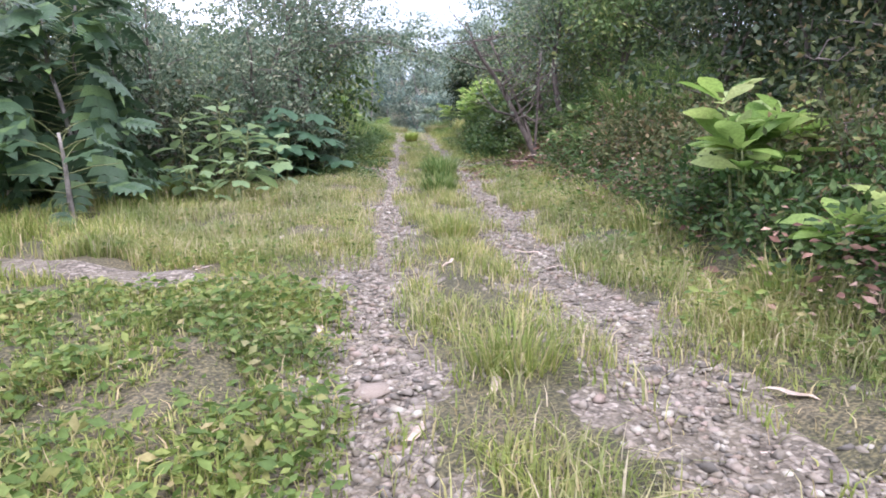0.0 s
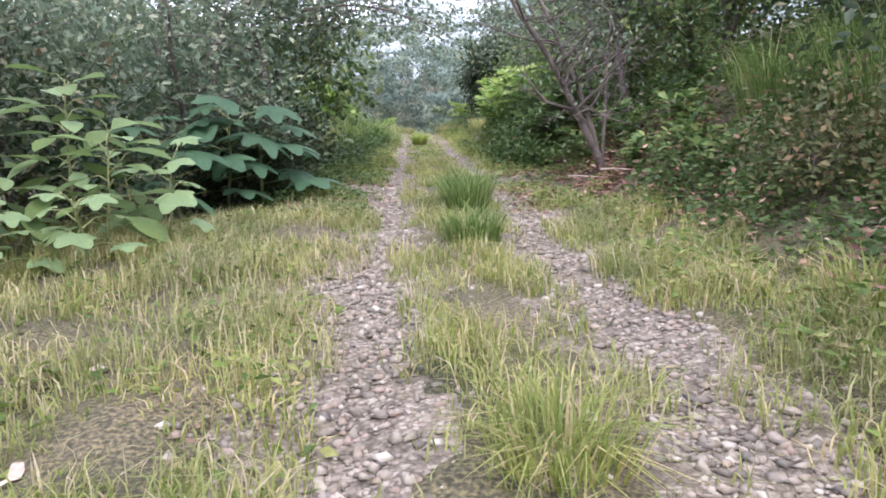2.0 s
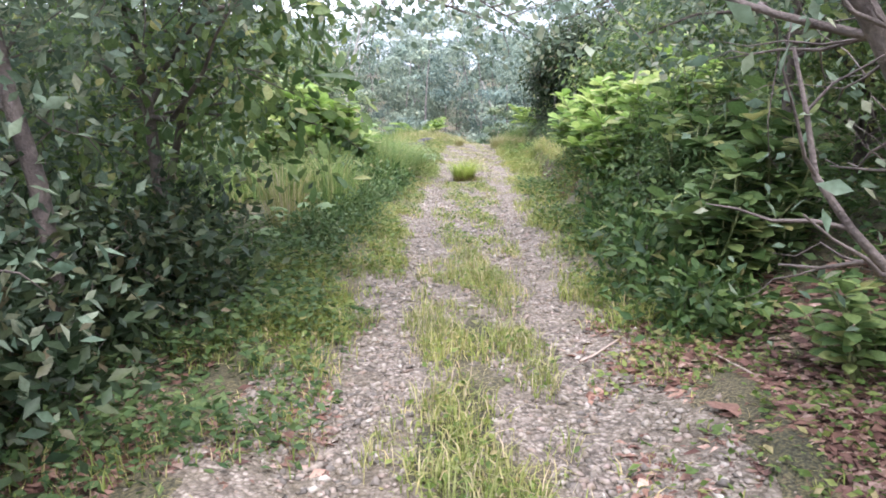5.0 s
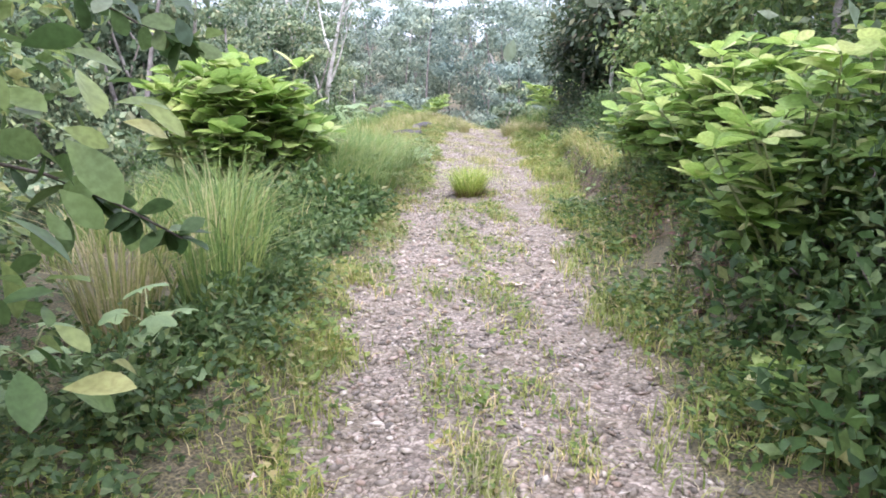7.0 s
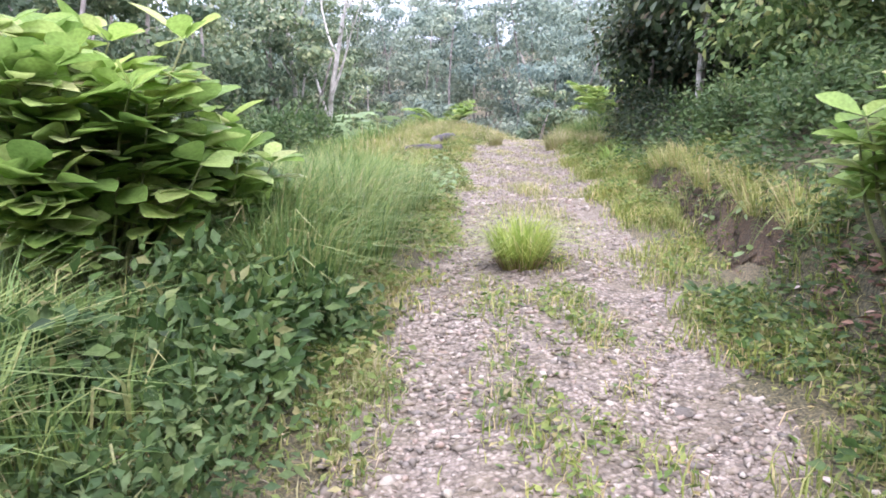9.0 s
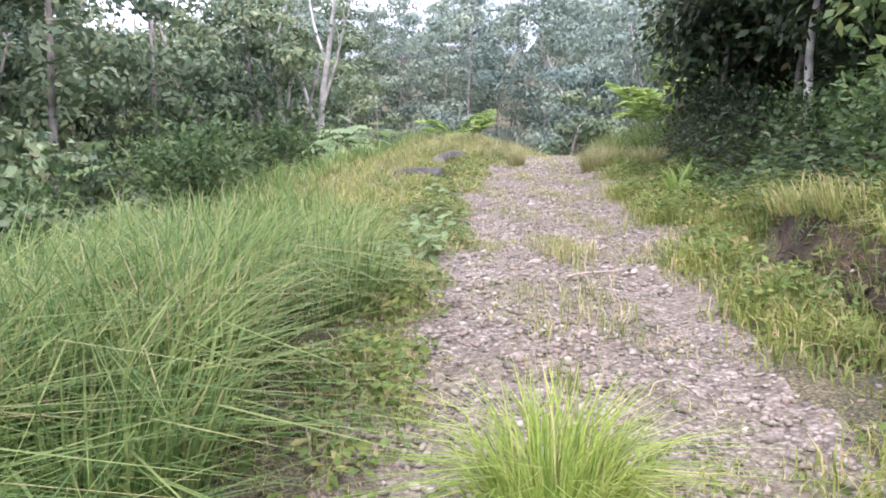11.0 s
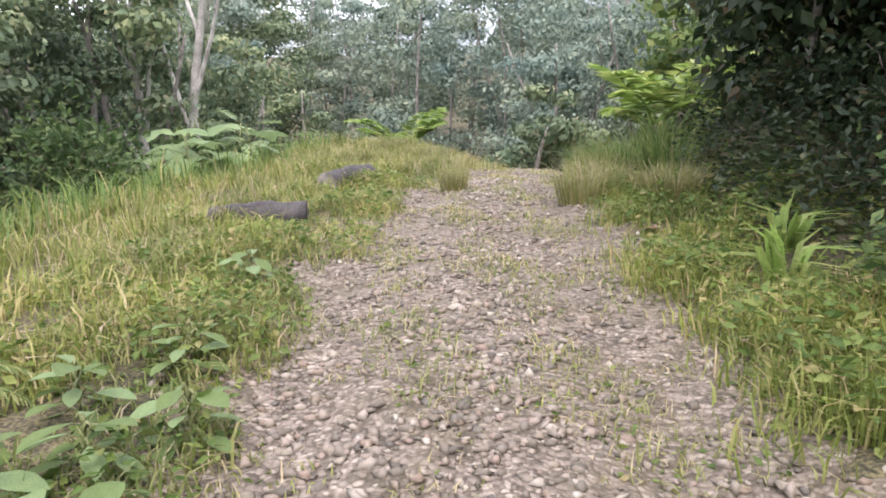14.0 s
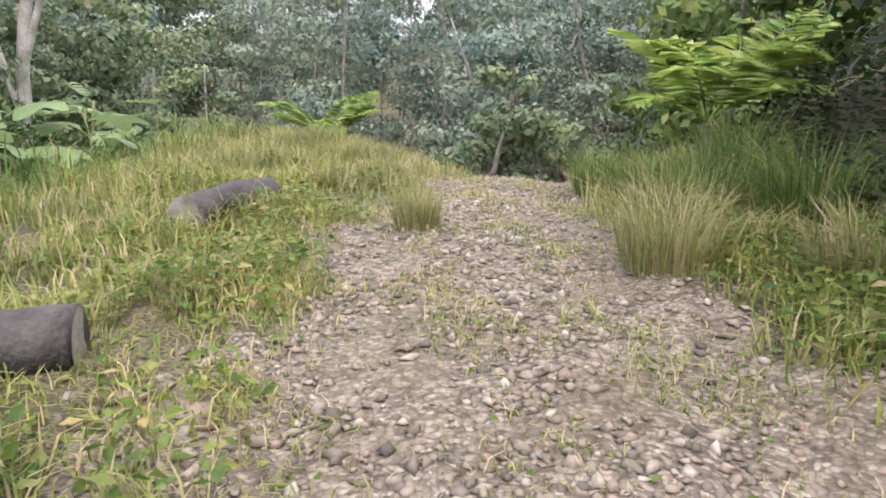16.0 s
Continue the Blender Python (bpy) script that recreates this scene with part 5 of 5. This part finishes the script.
def curl(name, x, y, length, width, turn, mat, label):
    u = np.linspace(0, 1, 7)
    w = width * np.sin(np.pi * (0.08 + 0.88 * u)) * 0.5
    z = 0.012 + 0.018 * np.sin(u * 5 + x * 9) ** 2
    mid = np.stack([0.02 * np.sin(u * 4), (u - 0.5) * length, z], 1)
    v = np.concatenate([mid - np.stack([w, 0 * w, -0.3 * w], 1), mid, mid + np.stack([w, 0 * w, 0.3 * w], 1)])
    f = []
    for i in range(6):
        for a in (0, 7):
            f += [(a + i, a + 7 + i, a + 8 + i), (a + i, a + 8 + i, a + 1 + i)]
    e = new(name, Acc().add(v, f).mesh(name, mat, True))
    e.matrix_world = pose(x, y, float(H(x, y)) + 0.016, 0, 0, turn)
    return tagged(e, label, "dead leaf", "dry fallen leaves")


for x, y, l_, t_ in ((0.22, 3.05, 0.32, -12), (-0.12, 2.6, 0.2, -25), (-0.35, 5.9, 0.22, 30), (0.05, 5.7, 0.3, -20), (0.12, 6.1, 0.2, -15), (-1.0, 6.6, 0.25, 60), (-1.6, 6.9, 0.2, 10),
                    (0.35, 3.7, 0.2, 60), (1.5, 2.9, 0.25, 50), (0.75, 6.2, 0.3, 60), (0.95, 5.6, 0.26, 70), (-0.75, 4.0, 0.2, 15), (0.3, 9.6, 0.2, 40), (-0.6, 32.6, 0.22, -40),
                    (-0.4, 36.9, 0.22, -45), (0.1, 34.8, 0.28, 80), (-0.1, 24.9, 0.2, 30), (-0.5, 23.9, 0.2, 75)):
    curl("dry_leaf", x, y, l_, 0.045, t_, STRAW, "pale dry curled leaf on the track")
for x, y, t_ in ((1.95, 5.1, 20), (-0.15, 38.2, 60), (-0.25, 37.5, 20), (-0.2, 38.9, 10), (0.2, 39.7, 70), (1.05, 16.4, 40)):
    curl("brown_leaf", x, y, 0.22, 0.13, t_, DEADLEAF, "large brown fallen leaf by the track")


def stick(x, y, length, turn, r=0.012):
    p, rad = bough((-length / 2, 0, 0.02), (1, 0, 0.02), length, r, 6, 0.12)
    p[:, 2] = np.clip(p[:, 2], 0.005, 0.05)
    e = new("fallen_stick", Acc().add(*tube(p, rad, 5)).mesh("fallen_stick", STRAW, True))
    e.matrix_world = pose(x, y, float(H(x, y)) + 0.01, 0, 0, turn)
    tagged(e, "thin pale fallen stick on the ground", "stick", "fallen sticks")


for x, y, l_, t_ in ((0.15, 35.6, 0.7, 5), (0.6, 17.9, 1.3, 65), (2.2, 13.6, 1.2, -35), (1.9, 14.6, 1.0, -20), (-0.9, 32.4, 0.5, 20), (1.7, 4.3, 0.5, 20), (1.4, 17.2, 0.8, 100)):
    stick(x, y, l_, t_)

# ---- stones of the track ----


def stone_geo(seed):
    g = bmesh.new()
    bmesh.ops.create_icosphere(g, subdivisions=1, radius=1)
    r = np.random.default_rng(seed)
    v = np.array([q.co[:] for q in g.verts])
    f = np.array([[q.index for q in p.verts] for p in g.faces])
    g.free()
    v = v * (1 + r.normal(0, 0.16, (len(v), 1))) * np.array([1.0, r.uniform(0.6, 0.95), r.uniform(0.35, 0.55)])
    return v, f


KINDS = [stone_geo(s) for s in range(8)]


def stone_spots(k, y0, y1):
    y = rng.uniform(y0, y1, k * 2)
    wide = 0.45 * smoothstep(13, 19, y) + 0.55 * smoothstep(25, 33, y)
    rut = np.where(rng.uniform(0, 1, k * 2) < 0.5, -0.74, 0.76) + rng.normal(0, 0.24, k * 2)
    full = rng.normal(0, 0.75, k * 2)
    d = np.where(rng.uniform(0, 1, k * 2) < wide * 0.8 + 0.2, full, rut)
    keep = np.abs(d) < 1.65
    return (xc(y) + d)[keep][:k], y[keep][:k]


sx, sy = stone_spots(56000, -1.5, 47)
bare = np.sin(sx * 3.7 + sy * 2.1) * np.sin(sy * 1.7 - sx * 2.3) + 0.6 * np.sin(sx * 9.1 - sy * 5.3)
keep = rng.uniform(0, 1, len(sx)) < 0.7 + 0.45 * bare
sx, sy = sx[keep], sy[keep]
size = np.minimum(0.0128 * np.exp(rng.normal(0.28, 0.5, len(sx))), 0.034)
g = Acc()
CHIP_F = np.array([(0, 2, 4), (2, 1, 4), (1, 3, 4), (3, 0, 4), (2, 0, 5), (1, 2, 5), (3, 1, 5), (0, 3, 5)])
CHIPS = [np.array([(1, 0, 0), (-1, 0, 0), (0, 1, 0), (0, -1, 0), (0, 0, 1), (0, 0, -1)]) * rng.uniform(0.7, 1.3, (6, 1)) * [1.15, 0.85, 0.5] + rng.normal(0, 0.2, (6, 3)) for _ in range(6)]
KEEP = KINDS
KINDS = [(c, CHIP_F) for c in CHIPS] + KINDS[:2]
for k in range(8):
    i = np.arange(k, len(sx), 8)
    a = rng.uniform(0, 6.283, len(i))
    ca, sa = np.cos(a)[:, None], np.sin(a)[:, None]
    v, f = KINDS[k]
    V = np.stack([ca * v[:, 0] - sa * v[:, 1], sa * v[:, 0] + ca * v[:, 1], np.broadcast_to(v[:, 2], (len(i), len(v)))], 2) * size[i][:, None, None]
    V = V + on_ground(sx[i], sy[i], 0.014)[:, None]
    g.add(V.reshape(-1, 3), (f[None] + (np.arange(len(i)) * len(v))[:, None, None]).reshape(-1, 3))
gravel = tagged(new("gravel", g.mesh("gravel", PEBBLE)), "loose grey and pinkish pebbles on the track", "gravel", kind="stuff")
STONES = [Acc().add(*k_).mesh("stone", STONE) for k_ in KEEP]
px, py = stone_spots(300, 0, 44)
for i, (x, y) in enumerate(zip(px, py)):
    s = min(0.026 * math.exp(rng.normal(0.2, 0.35)), 0.05)
    ob = part("stone", STONES[i % 8], None, road)
    ob.matrix_world = pose(x, y, float(H(x, y)) + 0.012, rng.uniform(-12, 12), rng.uniform(-12, 12), rng.uniform(0, 360)) @ Matrix.Diagonal((s, s, s, 1))
for x, y, s in ((-0.72, 18.2, 0.13), (-1.0, 19.6, 0.12), (-1.42, 32.9, 0.08), (-2.72, 38.3, 0.09), (-2.95, 38.35, 0.08), (-1.6, 36.2, 0.06), (-1.3, 24.7, 0.09), (-0.33, 3.1, 0.11), (-0.3, 26.0, 0.08), (-0.35, 22.9, 0.08)):
    ob = part("stone", STONES[int(s * 1000) % 8], None, road)
    ob.matrix_world = pose(x, y, float(H(x, y)) + 0.01, 0, 0, x * 900) @ Matrix.Diagonal((s, s, s * 0.7, 1))
